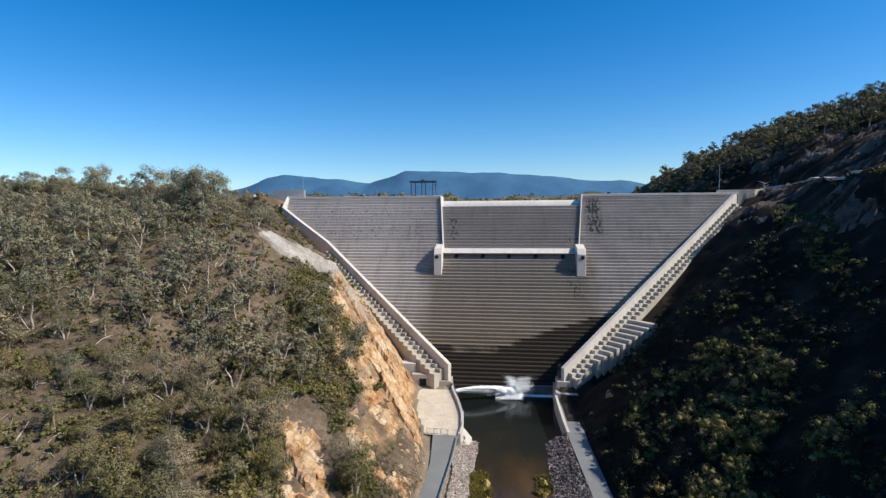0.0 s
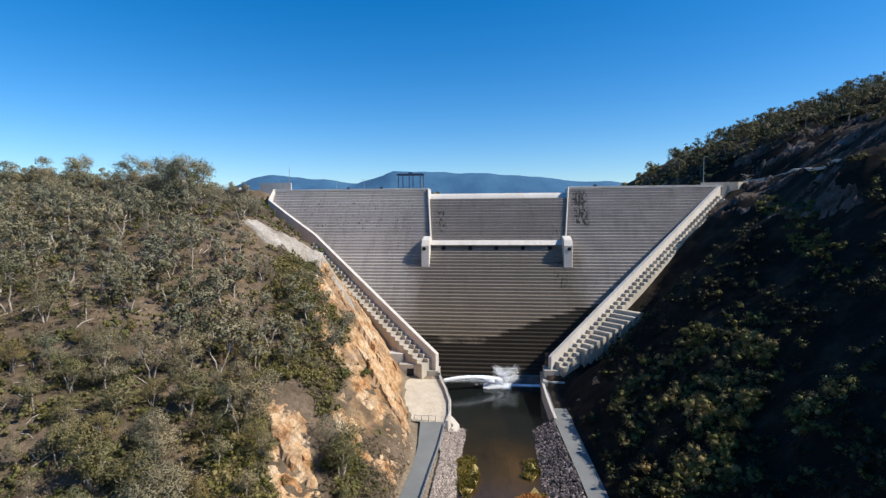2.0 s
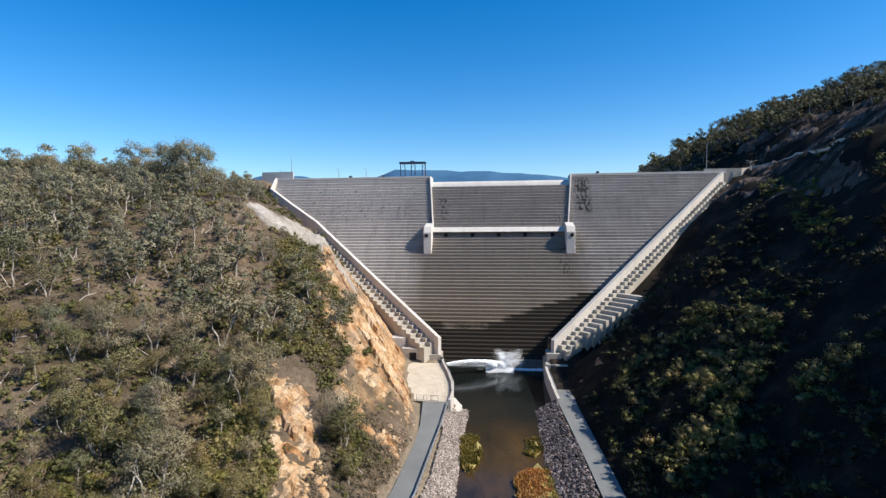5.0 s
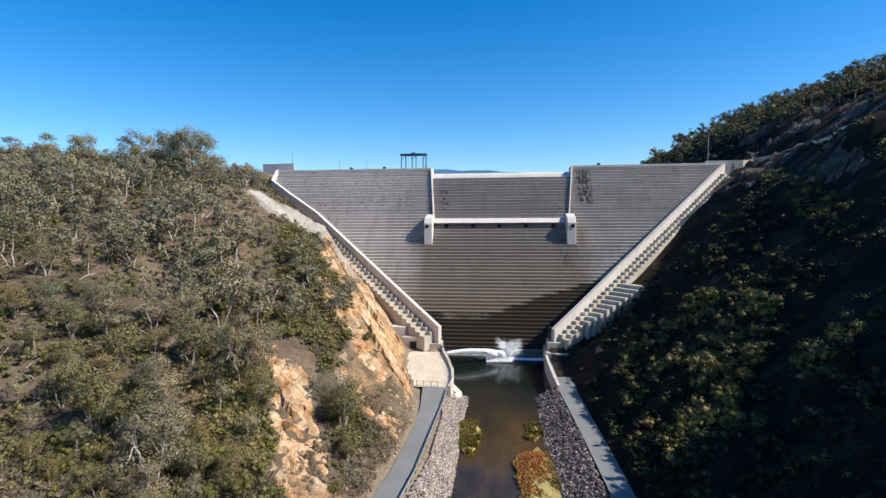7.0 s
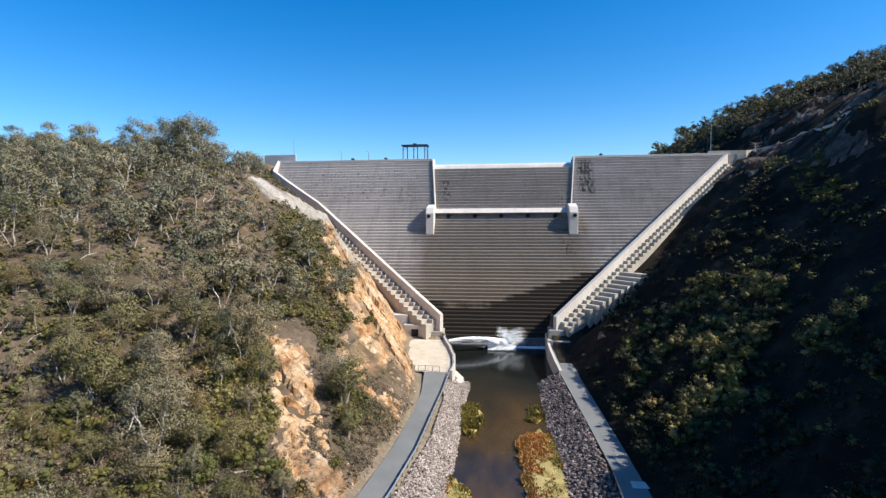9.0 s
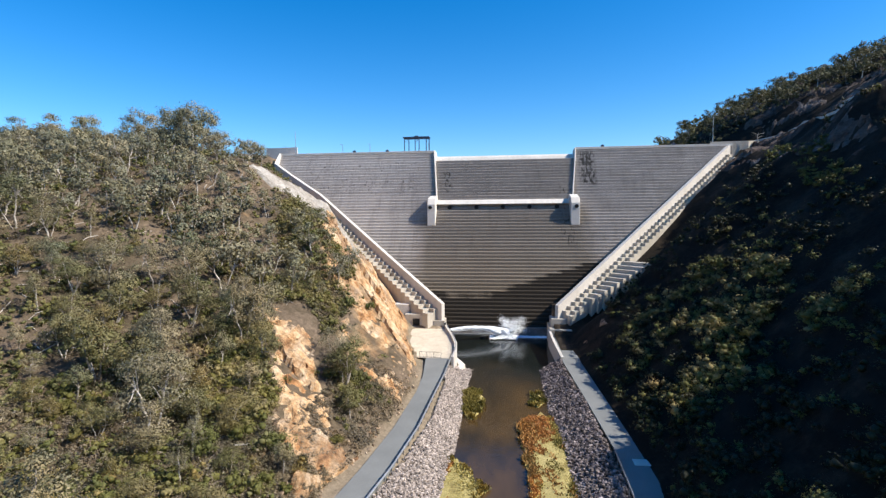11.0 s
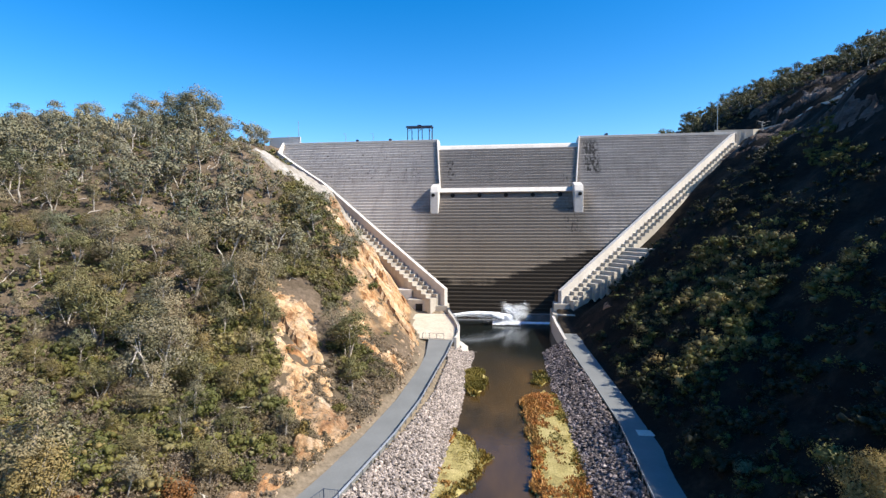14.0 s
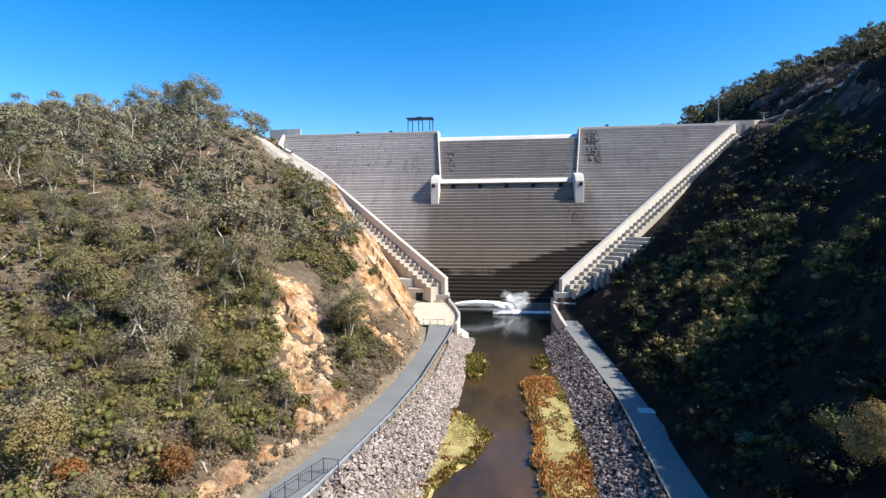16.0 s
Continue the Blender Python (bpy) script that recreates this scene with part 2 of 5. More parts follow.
M_WOOD = leaf_material("dark_woodland_leaves", (0.045, 0.052, 0.028), (0.11, 0.112, 0.06), (0.12, 0.095, 0.05))
M_DRY = leaf_material("dry_scrub_twigs", (0.14, 0.117, 0.092), (0.275, 0.232, 0.188), (0.24, 0.18, 0.13))
M_RUST = leaf_material("rust_red_leaves", (0.14, 0.06, 0.025), (0.30, 0.13, 0.05), (0.25, 0.14, 0.06))
M_KHAKI = leaf_material("khaki_gum_leaves", (0.19, 0.145, 0.062), (0.34, 0.26, 0.11), (0.34, 0.24, 0.10))
M_REED = leaf_material("yellow_green_reeds", (0.33, 0.28, 0.08), (0.53, 0.46, 0.2), (0.45, 0.34, 0.15))
M_SEDGE = leaf_material("olive_sedge", (0.13, 0.11, 0.03), (0.27, 0.215, 0.06), (0.26, 0.17, 0.06))
M_REDREED = leaf_material("red_brown_reeds", (0.27, 0.12, 0.045), (0.54, 0.255, 0.10), (0.46, 0.32, 0.13))


def ground_material():
    m, nt, b = nodes_of("hillside_ground")
    geo = nt.nodes.new("ShaderNodeNewGeometry")
    coarse = tex_noise(nt, 0.09, 6, 0.7)
    fine = tex_noise(nt, 1.3, 5, 0.75)
    soil = ramp(nt, coarse, [(0.28, (0.06, 0.048, 0.03)), (0.45, (0.11, 0.083, 0.055)), (0.6, (0.165, 0.122, 0.085)), (0.78, (0.23, 0.165, 0.115))])
    strata = tex_noise(nt, 0.5, 7, 0.75, stretch=(1.0, 0.5, 0.35))
    rock = ramp(nt, strata, [(0.3, (0.12, 0.07, 0.04)), (0.44, (0.36, 0.20, 0.095)), (0.55, (0.50, 0.33, 0.18)), (0.7, (0.58, 0.46, 0.32))])
    sep = nt.nodes.new("ShaderNodeSeparateXYZ")
    nt.links.new(geo.outputs["Normal"], sep.inputs[0])
    steep = ramp(nt, calc(nt, "ADD", sep.outputs[2], calc(nt, "MULTIPLY", calc(nt, "SUBTRACT", coarse, 0.5), 0.5)), [(0.60, (1, 1, 1)), (0.72, (0, 0, 0))])
    c = mix(nt, soil, rock, steep)
    pos = nt.nodes.new("ShaderNodeSeparateXYZ")
    nt.links.new(geo.outputs["Position"], pos.inputs[0])
    # Right slope's shade is put into the soil: near-black ramp beyond x 12.
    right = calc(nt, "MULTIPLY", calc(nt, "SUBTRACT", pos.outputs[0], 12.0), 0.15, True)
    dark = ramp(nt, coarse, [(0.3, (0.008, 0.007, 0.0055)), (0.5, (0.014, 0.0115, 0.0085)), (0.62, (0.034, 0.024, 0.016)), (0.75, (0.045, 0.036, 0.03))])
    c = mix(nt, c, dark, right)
    verge = calc(nt, "MULTIPLY", span(nt, pos.outputs[2], 6.4, 5.2), span(nt, pos.outputs[0], -9.0, -12.0))
    c = mix(nt, c, (0.27, 0.215, 0.15), calc(nt, "MULTIPLY", verge, 0.7))
    c = mix(nt, c, ramp(nt, fine, [(0.3, (0.55,) * 3), (0.7, (1.35,) * 3)]), 1.0, "MULTIPLY")
    far = calc(nt, "MULTIPLY", calc(nt, "SUBTRACT", pos.outputs[1], 300.0), 0.004, True)
    c = mix(nt, c, ramp(nt, tex_noise(nt, 0.02, 6, 0.7), [(0.4, (0.05, 0.06, 0.035)), (0.6, (0.17, 0.14, 0.10))]), far)
    nt.links.new(c, b.inputs["Base Color"])
    b.inputs["Roughness"].default_value = 0.95
    b.inputs["Specular IOR Level"].default_value = 0.1
    bump(nt, b, fine, 0.6, 0.25)
    return m


M_GROUND = ground_material()


def water_material():
    m, nt, b = nodes_of("river_water")
    c = ramp(nt, tex_noise(nt, 0.05, 4, 0.6, stretch=(1.5, 0.5, 1)), [(0.35, (0.02, 0.015, 0.008)), (0.65, (0.095, 0.053, 0.017))])
    pos = nt.nodes.new("ShaderNodeSeparateXYZ")
    nt.links.new(nt.nodes.new("ShaderNodeNewGeometry").outputs["Position"], pos.inputs[0])
    # Dark reflection of the dam, put into the water's colour towards it.
    dam_dark = span(nt, calc(nt, "ADD", pos.outputs[1], calc(nt, "MULTIPLY", tex_noise(nt, 0.06, 3), 30.0)), 122.0, 152.0)
    c = mix(nt, c, (0.006, 0.009, 0.008), dam_dark)
    nt.links.new(c, b.inputs["Base Color"])
    b.inputs["Roughness"].default_value = 0.12
    b.inputs["Specular IOR Level"].default_value = 0.4
    bump(nt, b, tex_noise(nt, 1.2, 3, 0.6, stretch=(1, 0.6, 1)), 0.25, 0.05)
    return m


M_WATER = water_material()


def foam_material():
    m, nt, b = nodes_of("white_water")
    nt.links.new(ramp(nt, tex_noise(nt, 1.5, 4), [(0.3, (0.7, 0.74, 0.78)), (0.7, (0.92, 0.93, 0.94))]), b.inputs["Base Color"])
    b.inputs["Roughness"].default_value = 0.6
    return m


M_FOAM = foam_material()


# ---- building helpers ----
def part(name, bm, material, parent=None, label=""):
    me = bpy.data.meshes.new(name)
    bm.to_mesh(me)
    bm.free()
    me.materials.append(material)
    ob = new(name, me)
    if parent is not None:
        ob.parent = parent
    if label:
        ob["label"] = label
    return ob


def raw(name, verts, faces, material, parent=None, label="", smooth=False, normals=None):
    me = bpy.data.meshes.new(name)
    me.from_pydata(verts, [], faces)
    me.materials.append(material)
    if smooth:
        me.polygons.foreach_set("use_smooth", [True] * len(me.polygons))
    me.update()
    if normals is not None:
        me.polygons.foreach_set("use_smooth", [True] * len(me.polygons))
        me.normals_split_custom_set_from_vertices(normals)
    ob = new(name, me)
    if parent is not None:
        ob.parent = parent
    if label:
        ob["label"] = label
    return ob


def empty(name, x=0, y=0, z=0):
    ob = new(name)
    ob.location = (x, y, z)
    ob.empty_display_size = 0.5
    return ob


def prism(bm, outline, way, bevel=0.0):
    """A solid from a closed outline of points, pushed along a vector."""
    lo = [bm.verts.new(p) for p in outline]
    hi = [bm.verts.new(Vector(p) + Vector(way)) for p in outline]
    n = len(lo)
    fs = [bm.faces.new(lo[::-1]), bm.faces.new(hi)]
    fs += [bm.faces.new((lo[i], lo[(i + 1) % n], hi[(i + 1) % n], hi[i])) for i in range(n)]
    bmesh.ops.recalc_face_normals(bm, faces=fs)
    if bevel:
        es = list({e for f in fs for e in f.edges})
        bmesh.ops.bevel(bm, geom=es, offset=bevel, segments=1, affect="EDGES")


def box(bm, x0, x1, y0, y1, z0, z1, bevel=0.0):
    prism(bm, [(x0, y0, z0), (x1, y0, z0), (x1, y1, z0), (x0, y1, z0)], (0, 0, z1 - z0), bevel)


def tube(bm, points, radii, sides=6):
    """A tapered tube along points."""
    rings = []
    for i, p in enumerate(points):
        p = Vector(p)
        d = (Vector(points[min(i + 1, len(points) - 1)]) - Vector(points[max(i - 1, 0)])).normalized()
        u = d.orthogonal().normalized()
        w = d.cross(u)
        rings.append([bm.verts.new(p + radii[i] * (math.cos(2 * math.pi * k / sides) * u + math.sin(2 * math.pi * k / sides) * w)) for k in range(sides)])
    for a, b in zip(rings, rings[1:]):
        for k in range(sides):
            bm.faces.new((a[k], a[(k + 1) % sides], b[(k + 1) % sides], b[k]))
    bm.faces.new(rings[0][::-1])
    bm.faces.new(rings[-1])


# ---- the lie of the land ----
CREST_Y, CREST_Z, BATTER = 228.0, 68.5, 0.8
# along the valley: y, then toe x, toe height, width and rise of the steep foot, slope above
LEFT = [(-50, -42, 5, 10, 5, .36), (20, -30, 5, 10, 5, .36), (45, -25, 5, 9, 5.5, .38), (60, -22, 5, 10, 6.5, .38), (75, -19.3, 5, 16, 11, .46), (88, -17.8, 5, 20, 15, .52),
        (105, -17.5, 5, 20, 18, .62), (125, -21, 4.6, 26, 33, .62), (140, -25.5, 4.3, 27, 35, .8), (158, -28.5, 4.1, 26, 36, .8),
        (180, -44, 19, 24, 26, .6), (200, -69, 37, 16, 16, .4), (214, -88, 50, 14, 12, .3), (224, -103.5, 62.0, 9, 4.5, .2), (229, -104.5, 67, 10, 3, .2), (262, -112, 67.5, 10, 2, .1)]
RIGHT = [(-50, 24, 3, 20, 14, .8), (20, 22, 3, 20, 14, .8), (34, 21.6, 3, 20, 14.5, .82), (46, 21.2, 3, 20, 18, .98), (58, 21, 3, 20, 18, .98), (64, 21, 3, 20, 18, .98), (73, 21.6, 3, 20, 15.4, .90), (100, 21.0, 3, 20, 15.0, .895), (130, 19.8, 3, 20, 15.8, .91), (150, 19.3, 4, 20, 19, .94),
         (157, 22, 5, 20, 19, .9), (164, 31, 8, 20, 18.5, .95), (172, 44, 18, 20, 18.5, .93), (180, 53, 25, 20, 19, .93), (200, 65, 41, 16, 15, .88), (228, 97, 66, 10, 4, .60), (246, 97, 66, 22, 19, .7), (290, 87, 68, 28, 28, .7), (340, 87, 68, 28, 26, .6)]


def table(rows, y):
    for a, b in zip(rows, rows[1:]):
        if y <= b[0]:
            f = min(max((y - a[0]) / (b[0] - a[0]), 0), 1)
            f = f * f * (3 - 2 * f) * 0.5 + f * 0.5
            return [p + f * (q - p) for p, q in zip(a[1:], b[1:])]
    return rows[-1][1:]


def softmin(a, b, k):
    h = min(max(0.5 + 0.5 * (b - a) / k, 0), 1)
    return b + (a - b) * h - k * h * (1 - h)


def fbm(x, y, z=0.0, octaves=4):
    v, a = 0.0, 1.0
    for _ in range(octaves):
        v += a * noise.noise((x, y, z))
        x, y, a = x * 2.03, y * 2.03, a * 0.5
    return v


def bed(x, y):
    """River bed and banks between the two toes."""
    lx, lz = table(LEFT, y)[:2]
    rx, rz = table(RIGHT, y)[:2]
    lroad, rroad = lx + 5.2, rx - 5.0
    if x < lroad:
        return lz
    if x > rroad:
        return rz
    if y > 131:
        wl = -12.4 - max(0, y - 131) * 0.2
        return -1.8 if wl < x < 14.4 else (lz if x < 0 else rz)
    lw, rw = -8.3, 9.6
    if x < lw:
        return lz * (lw - x) / (lw - lroad) - 0.4
    if x > rw:
        return rz * (x - rw) / (rroad - rw) - 0.4
    return -0.4 - 1.2 * min(1.0, min(x - lw, rw - x) / 3.0)


def track_x(y):
    """Plan line of the track on the right-hand rock cut."""
    return float(np.interp(y, (120, 145, 168, 192, 222, 236, 260, 290), (86, 93, 101, 107, 113, 108, 95, 88)))


def cut_level(x, y):
    """Benched profile of the right-hand cut: lower bench, face, track, upper face, wooded top."""
    q = x - track_x(y) + 1.5 * fbm(x * 0.05, y * 0.05, 14.0, 3)
    low = float(np.interp(y, (150, 200, 228), (57.5, 64, 68)))
    z = float(np.interp(q, (-60, -17, -12, -2.5, 2.5, 20.5, 58, 87, 150), (low - 6, low - 0.6, low, 71, 71.2, 87, 105, 114, 133)))
    # Unseen 6 m rise, y 36 to 80, added to shade the road.
    return z + 6 * min(max((80 - y) / 14, 0), 1) * min(max((y - 36) / 12, 0), 1)


SPUR = [(-75, 143), (-71, 156), (-65, 163), (-64, 170)]


def near_line(x, y, pts):
    best = 1e9
    for (ax, ay), (bx, by) in zip(pts, pts[1:]):
        dx, dy = bx - ax, by - ay
        t = min(max(((x - ax) * dx + (y - ay) * dy) / (dx * dx + dy * dy), 0), 1)
        best = min(best, math.hypot(x - ax - t * dx, y - ay - t * dy))
    return best


def land(x, y):
    """Height of the ground."""
    if y > 262:
        back = 58 + 12 * fbm(x * 0.004, y * 0.004, 3.0) + min(max((y - 420) / 480, 0), 1) * (36 + 10 * fbm(x * 0.01, y * 0.002, 7.0)) + max(0, -x - 250) * 0.03
    else:
        back = 0
    lx, lz, lw, lr, ls = table(LEFT, y)
    rx, rz, rw, rr, rs = table(RIGHT, y)
    if x < lx:
        d = lx - x
        z = lz + (lr * (d / lw) if d < lw else lr + ls * (d - lw))
        cap = float(np.interp(y, (40, 60, 90, 110, 135, 160, 180, 214, 226, 250), (25, 29, 44, 50, 58, 61, 64, 65, 71, 72))) + 0.05 * max(0, -x - 70) + 2.0 * fbm(x * 0.02, y * 0.02, 1.0)
        z = softmin(z, cap, 9)
        z -= 3.2 * min(max((d - lw) / 14, 0), 1)
        if -96 < x < -44 and 120 < y < 192:
            k = min(max((17 - near_line(x, y, SPUR)) / 13, 0), 1)
            z += 3.0 * k * k * (3 - 2 * k)
        w = min(d / 6, 1)
        z += w * (1.3 * fbm(x * 0.07, y * 0.07, 2.0))
        if d < lw + 6:
            z += w * 1.0 * fbm(x * 0.3, y * 0.3, 5.0)
    elif x > rx:
        d = x - rx
        z = rz + (rr * (d / rw) if d < rw else rr + rs * (d - rw))
        z = softmin(z, cut_level(x, y), 2.5)
        w = min(d / 8, 1)
        z += w * (2.2 * fbm(x * 0.05, y * 0.05, 4.0) + 0.7 * fbm(x * 0.22, y * 0.22, 6.0))
    else:
        z = bed(x, y) if y < 168 else -2
        if y > 186:
            z = -2 if y < 232 else 56
        wx = 16 + (y - 162) * 75 / 65.5
        if 170 < y < 229 and x > wx + 3.2:
            top = 12.1 + (y - 162) * 0.85 - 4.6
            z = top + (rz - top) * min((x - wx - 3.2) / max(rx - wx - 3.2, 0.5), 1)
    if y > 262:
        f = min((y - 262) / 120, 1) if x < 60 else min(max((y - 400) / 200, 0), 1)
        z = z + (back - z) * f * f * (3 - 2 * f)
    return z


def spread(dense0, dense1, step, end0, end1, grow=1.13):
    out, v = [], dense0
    while v < dense1:
        out.append(v)
        v += step
    s = step
    while v < end1:
        out.append(v)
        s *= grow
        v += s
    out.append(end1)
    v, s = dense0, step
    while v > end0:
        s *= grow
        v -= s
        out.insert(0, max(v, end0))
    return out


gx = spread(-130, 120, 1.6, -4200, 4200)
gy = spread(36, 236, 1.6, -900, 4400)
gv = [(x, y, land(x, y)) for y in gy for x in gx]
nx = len(gx)
gf = [(j * nx + i, j * nx + i + 1, (j + 1) * nx + i + 1, (j + 1) * nx + i) for j in range(len(gy) - 1) for i in range(nx - 1)]
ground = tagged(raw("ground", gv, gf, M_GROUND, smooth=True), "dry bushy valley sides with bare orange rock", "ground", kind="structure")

# river
wv = [(x, y, 0.02 * noise.noise((x * 0.3, y * 0.3, 0))) for y in (-400, 20, 60, 100, 140, 183) for x in (-40, -9, 0, 10, 40)]
wf = [(j * 5 + i, j * 5 + i + 1, j * 5 + i + 6, j * 5 + i + 5) for j in range(5) for i in range(4)]
tagged(raw("water", wv, wf, M_WATER), "shallow brown river water with a slight ripple", "river", kind="structure")

# mountains far behind
def mountain(name, y, stops, depth, seed):
    xs = np.linspace(stops[0][0], stops[-1][0], 160)
    px, pz = [s[0] for s in stops], [s[1] for s in stops]
    v, f = [], []
    rows = 14
    for j in range(rows):
        k = j / (rows - 1)
        for x in xs:
            h = float(np.interp(x, px, pz))
            rid = 1 - abs(2 * k - 1) ** 1.3
            v.append((x, y + depth * (k - 0.5), 40 + (h - 40) * rid + 16 * fbm(x * 0.004, k * 3, seed, 3) * rid * (1 if j != rows // 2 else 0.35)))
    n = len(xs)
    f = [(j * n + i, j * n + i + 1, (j + 1) * n + i + 1, (j + 1) * n + i) for j in range(rows - 1) for i in range(n - 1)]
    return raw(name, v, f, M_MOUNT, smooth=True)


# Aerial haze is part of this base colour, so the forest is blue.
M_MOUNT = simple("haze_blue_forest", [(0.35, (0.036, 0.105, 0.195)), (0.65, (0.052, 0.138, 0.235))], 0.006, 1.0, 0.03, 0.04, 2.0, speck=(0.95, 1.05))
K = 3300 / 4500
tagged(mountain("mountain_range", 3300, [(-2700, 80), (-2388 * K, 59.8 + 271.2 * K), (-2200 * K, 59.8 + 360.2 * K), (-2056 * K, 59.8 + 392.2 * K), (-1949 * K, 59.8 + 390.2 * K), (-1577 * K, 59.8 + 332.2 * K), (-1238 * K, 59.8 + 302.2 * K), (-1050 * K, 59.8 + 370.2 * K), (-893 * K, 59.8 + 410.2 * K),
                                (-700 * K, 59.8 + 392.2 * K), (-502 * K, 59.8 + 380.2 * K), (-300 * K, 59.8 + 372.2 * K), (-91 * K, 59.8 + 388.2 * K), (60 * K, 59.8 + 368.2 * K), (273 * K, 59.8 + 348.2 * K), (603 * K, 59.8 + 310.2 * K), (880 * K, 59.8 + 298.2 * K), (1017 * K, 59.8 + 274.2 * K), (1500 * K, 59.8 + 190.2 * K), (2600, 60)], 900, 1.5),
       "distant forested mountain range, haze put into its blue colour", "mountains", kind="structure")

# ---- the dam ----
WEST_Y = (162, 175, 186.4, 198, 207, 216.9, 222.1, 228.3)


def wall_x(side, y):
    """Plan line of the training wall's inner face."""
    if side > 0:
        return 16 + (y - 162) * 75 / 65.5
    return float(np.interp(y, WEST_Y, (-18.7, -34.9, -49.1, -63.6, -74.8, -90.8, -100.7, -101.0)))


def wall_z(side, y):
    if side > 0:
        return 12.1 + (y - 162) * 0.85
    return float(np.interp(y, WEST_Y, (12.3, 22.9, 32.3, 41.9, 49.3, 58.0, 64.0, 69.0)))


def face_y(z):
    return CREST_Y - BATTER * (CREST_Z - z)


dam = tagged(empty("dam", 0, CREST_Y, 0), "grey stepped concrete gravity dam with stained face", "dam")
dam.matrix_world = Matrix()
STEP = 1.2
OGEE = 63.6


def dam_step(k):
    z1 = CREST_Z - 1.1 - STEP * k
    y = face_y(z1) - 0.3
    spans = [(-101.0, -30.2), (30.2, 92.5)] if z1 > OGEE + 1.2 else [(-101.0, 92.5)]
    for a, b in spans:
        a, b = max(a, wall_x(-1, y + 0.5) - 0.8), min(b, wall_x(1, y + 0.5) + 0.8)
        bm = bmesh.new()
        lip = 0.12 + 0.15 * min(max((50 - z1) / 18, 0), 1)   # worn, chamfered lip, broader where water runs
        prism(bm, [(a, y, z1 - STEP), (a, y, z1 - lip), (a, y + 0.8 * lip, z1), (a, y + 2.6, z1), (a, y + 2.6, z1 - STEP)], (b - a, 0, 0))
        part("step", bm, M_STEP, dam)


for k in range(57):
    dam_step(k)

bm = bmesh.new()   # core behind the steps, up to the crest
prism(bm, [(-100.6, face_y(-2) + 1.5, -2), (-100.6, face_y(62.5) + 1.5, 62.5), (-100.6, CREST_Y + 7.5, 62.5), (-100.6, CREST_Y + 7.5, -2)], (197.6, 0, 0))
part("core", bm, M_STEP, dam)
for a, b in ((-101.5, -30.2), (30.2, 93.5)):
    bm = bmesh.new()
    box(bm, a, b, CREST_Y - 0.4, CREST_Y + 7.5, 62.4, CREST_Z - 0.35, 0.05)
    part("crest_block", bm, M_STEP, dam)
    bm = bmesh.new()
    box(bm, a, b, CREST_Y - 0.75, CREST_Y - 0.15, CREST_Z - 0.75, CREST_Z + 0.25, 0.05)
    part("parapet", bm, M_WALL, dam, "pale concrete crest parapet")
# rounded spillway crest
bm = bmesh.new()
prof = [(CREST_Y - 1.6, OGEE - 0.4), (CREST_Y - 1.2, OGEE + 0.7), (CREST_Y - 0.4, OGEE + 1.7), (CREST_Y + 0.8, OGEE + 2.4), (CREST_Y + 2.4, OGEE + 2.7), (CREST_Y + 4.5, OGEE + 2.4), (CREST_Y + 6.0, OGEE + 0.8), (CREST_Y + 6.2, OGEE - 1.5), (CREST_Y - 1.0, OGEE - 1.5)]
prism(bm, [(-30.0, y, z) for y, z in prof], (60.0, 0, 0))
part("spillway_crest", bm, M_WALL, dam, "rounded pale spillway crest")

# walls at both sides of the upper spillway, with their outlet piers
for sx in (-1, 1):
    bm = bmesh.new()
    def wx(y, sx=sx):
        return sx * (26.6 + (y - 209) * (30.1 - 26.6) / 19)
    top = [(wx(y), y - 1.6, CREST_Z - (CREST_Y - y) / BATTER) for y in (209.0, 228.0)]
    a0, a1 = Vector(top[0]), Vector(top[1])
    prism(bm, [tuple(v) for v in (a0, a1, a1 + Vector((0, 6, 0)), a0 + Vector((0, 9, -2)))], (0.45 * sx, 0, 0), 0.04)
    part("divider_wall", bm, M_WALL, dam, "thin pale spillway side wall")
    # pier: upright front, sloping cap, dark round outlet
    bm = bmesh.new()
    xa, xb = (-30.0, -26.9) if sx < 0 else (25.6, 28.9)
    prism(bm, [(xa, 201.9, 36.2), (xa, 201.9, 44.6), (xa, 203.4, 46.8), (xa, 209.5, 48.2), (xa, 212, 45), (xa, 206, 36.2)], (xb - xa, 0, 0), 0.12)
    pier = part("outlet_pier", bm, M_WALL, dam, "pale concrete pier with a round dark outlet")
    bm = bmesh.new()
    cx = (xa + xb) / 2 + 0.4 * sx
    tube(bm, [(cx, 201.75, 43.4), (cx, 202.4, 43.4)], [0.75, 0.75], 14)
    part("outlet", bm, M_DARK, pier)

# ledge across the spillway with round openings beneath
bm = bmesh.new()
prism(bm, [(-27.0, 207.0, 44.5), (-27.0, 206.8, 44.7), (-27.0, 209.9, 46.5), (-27.0, 211, 45.4), (-27.0, 209.5, 44.4)], (52.8, 0, 0), 0.04)
part("spillway_ledge", bm, M_WALL, dam, "pale ledge across the spillway face")
for x in (-21.7, -10.9, -0.4, 10.1, 20.8):
    bm = bmesh.new()
    tube(bm, [(x, 207.2, 43.4), (x, 209.5, 43.4)], [0.85, 0.85], 12)
    part("air_opening", bm, M_DARK, dam)

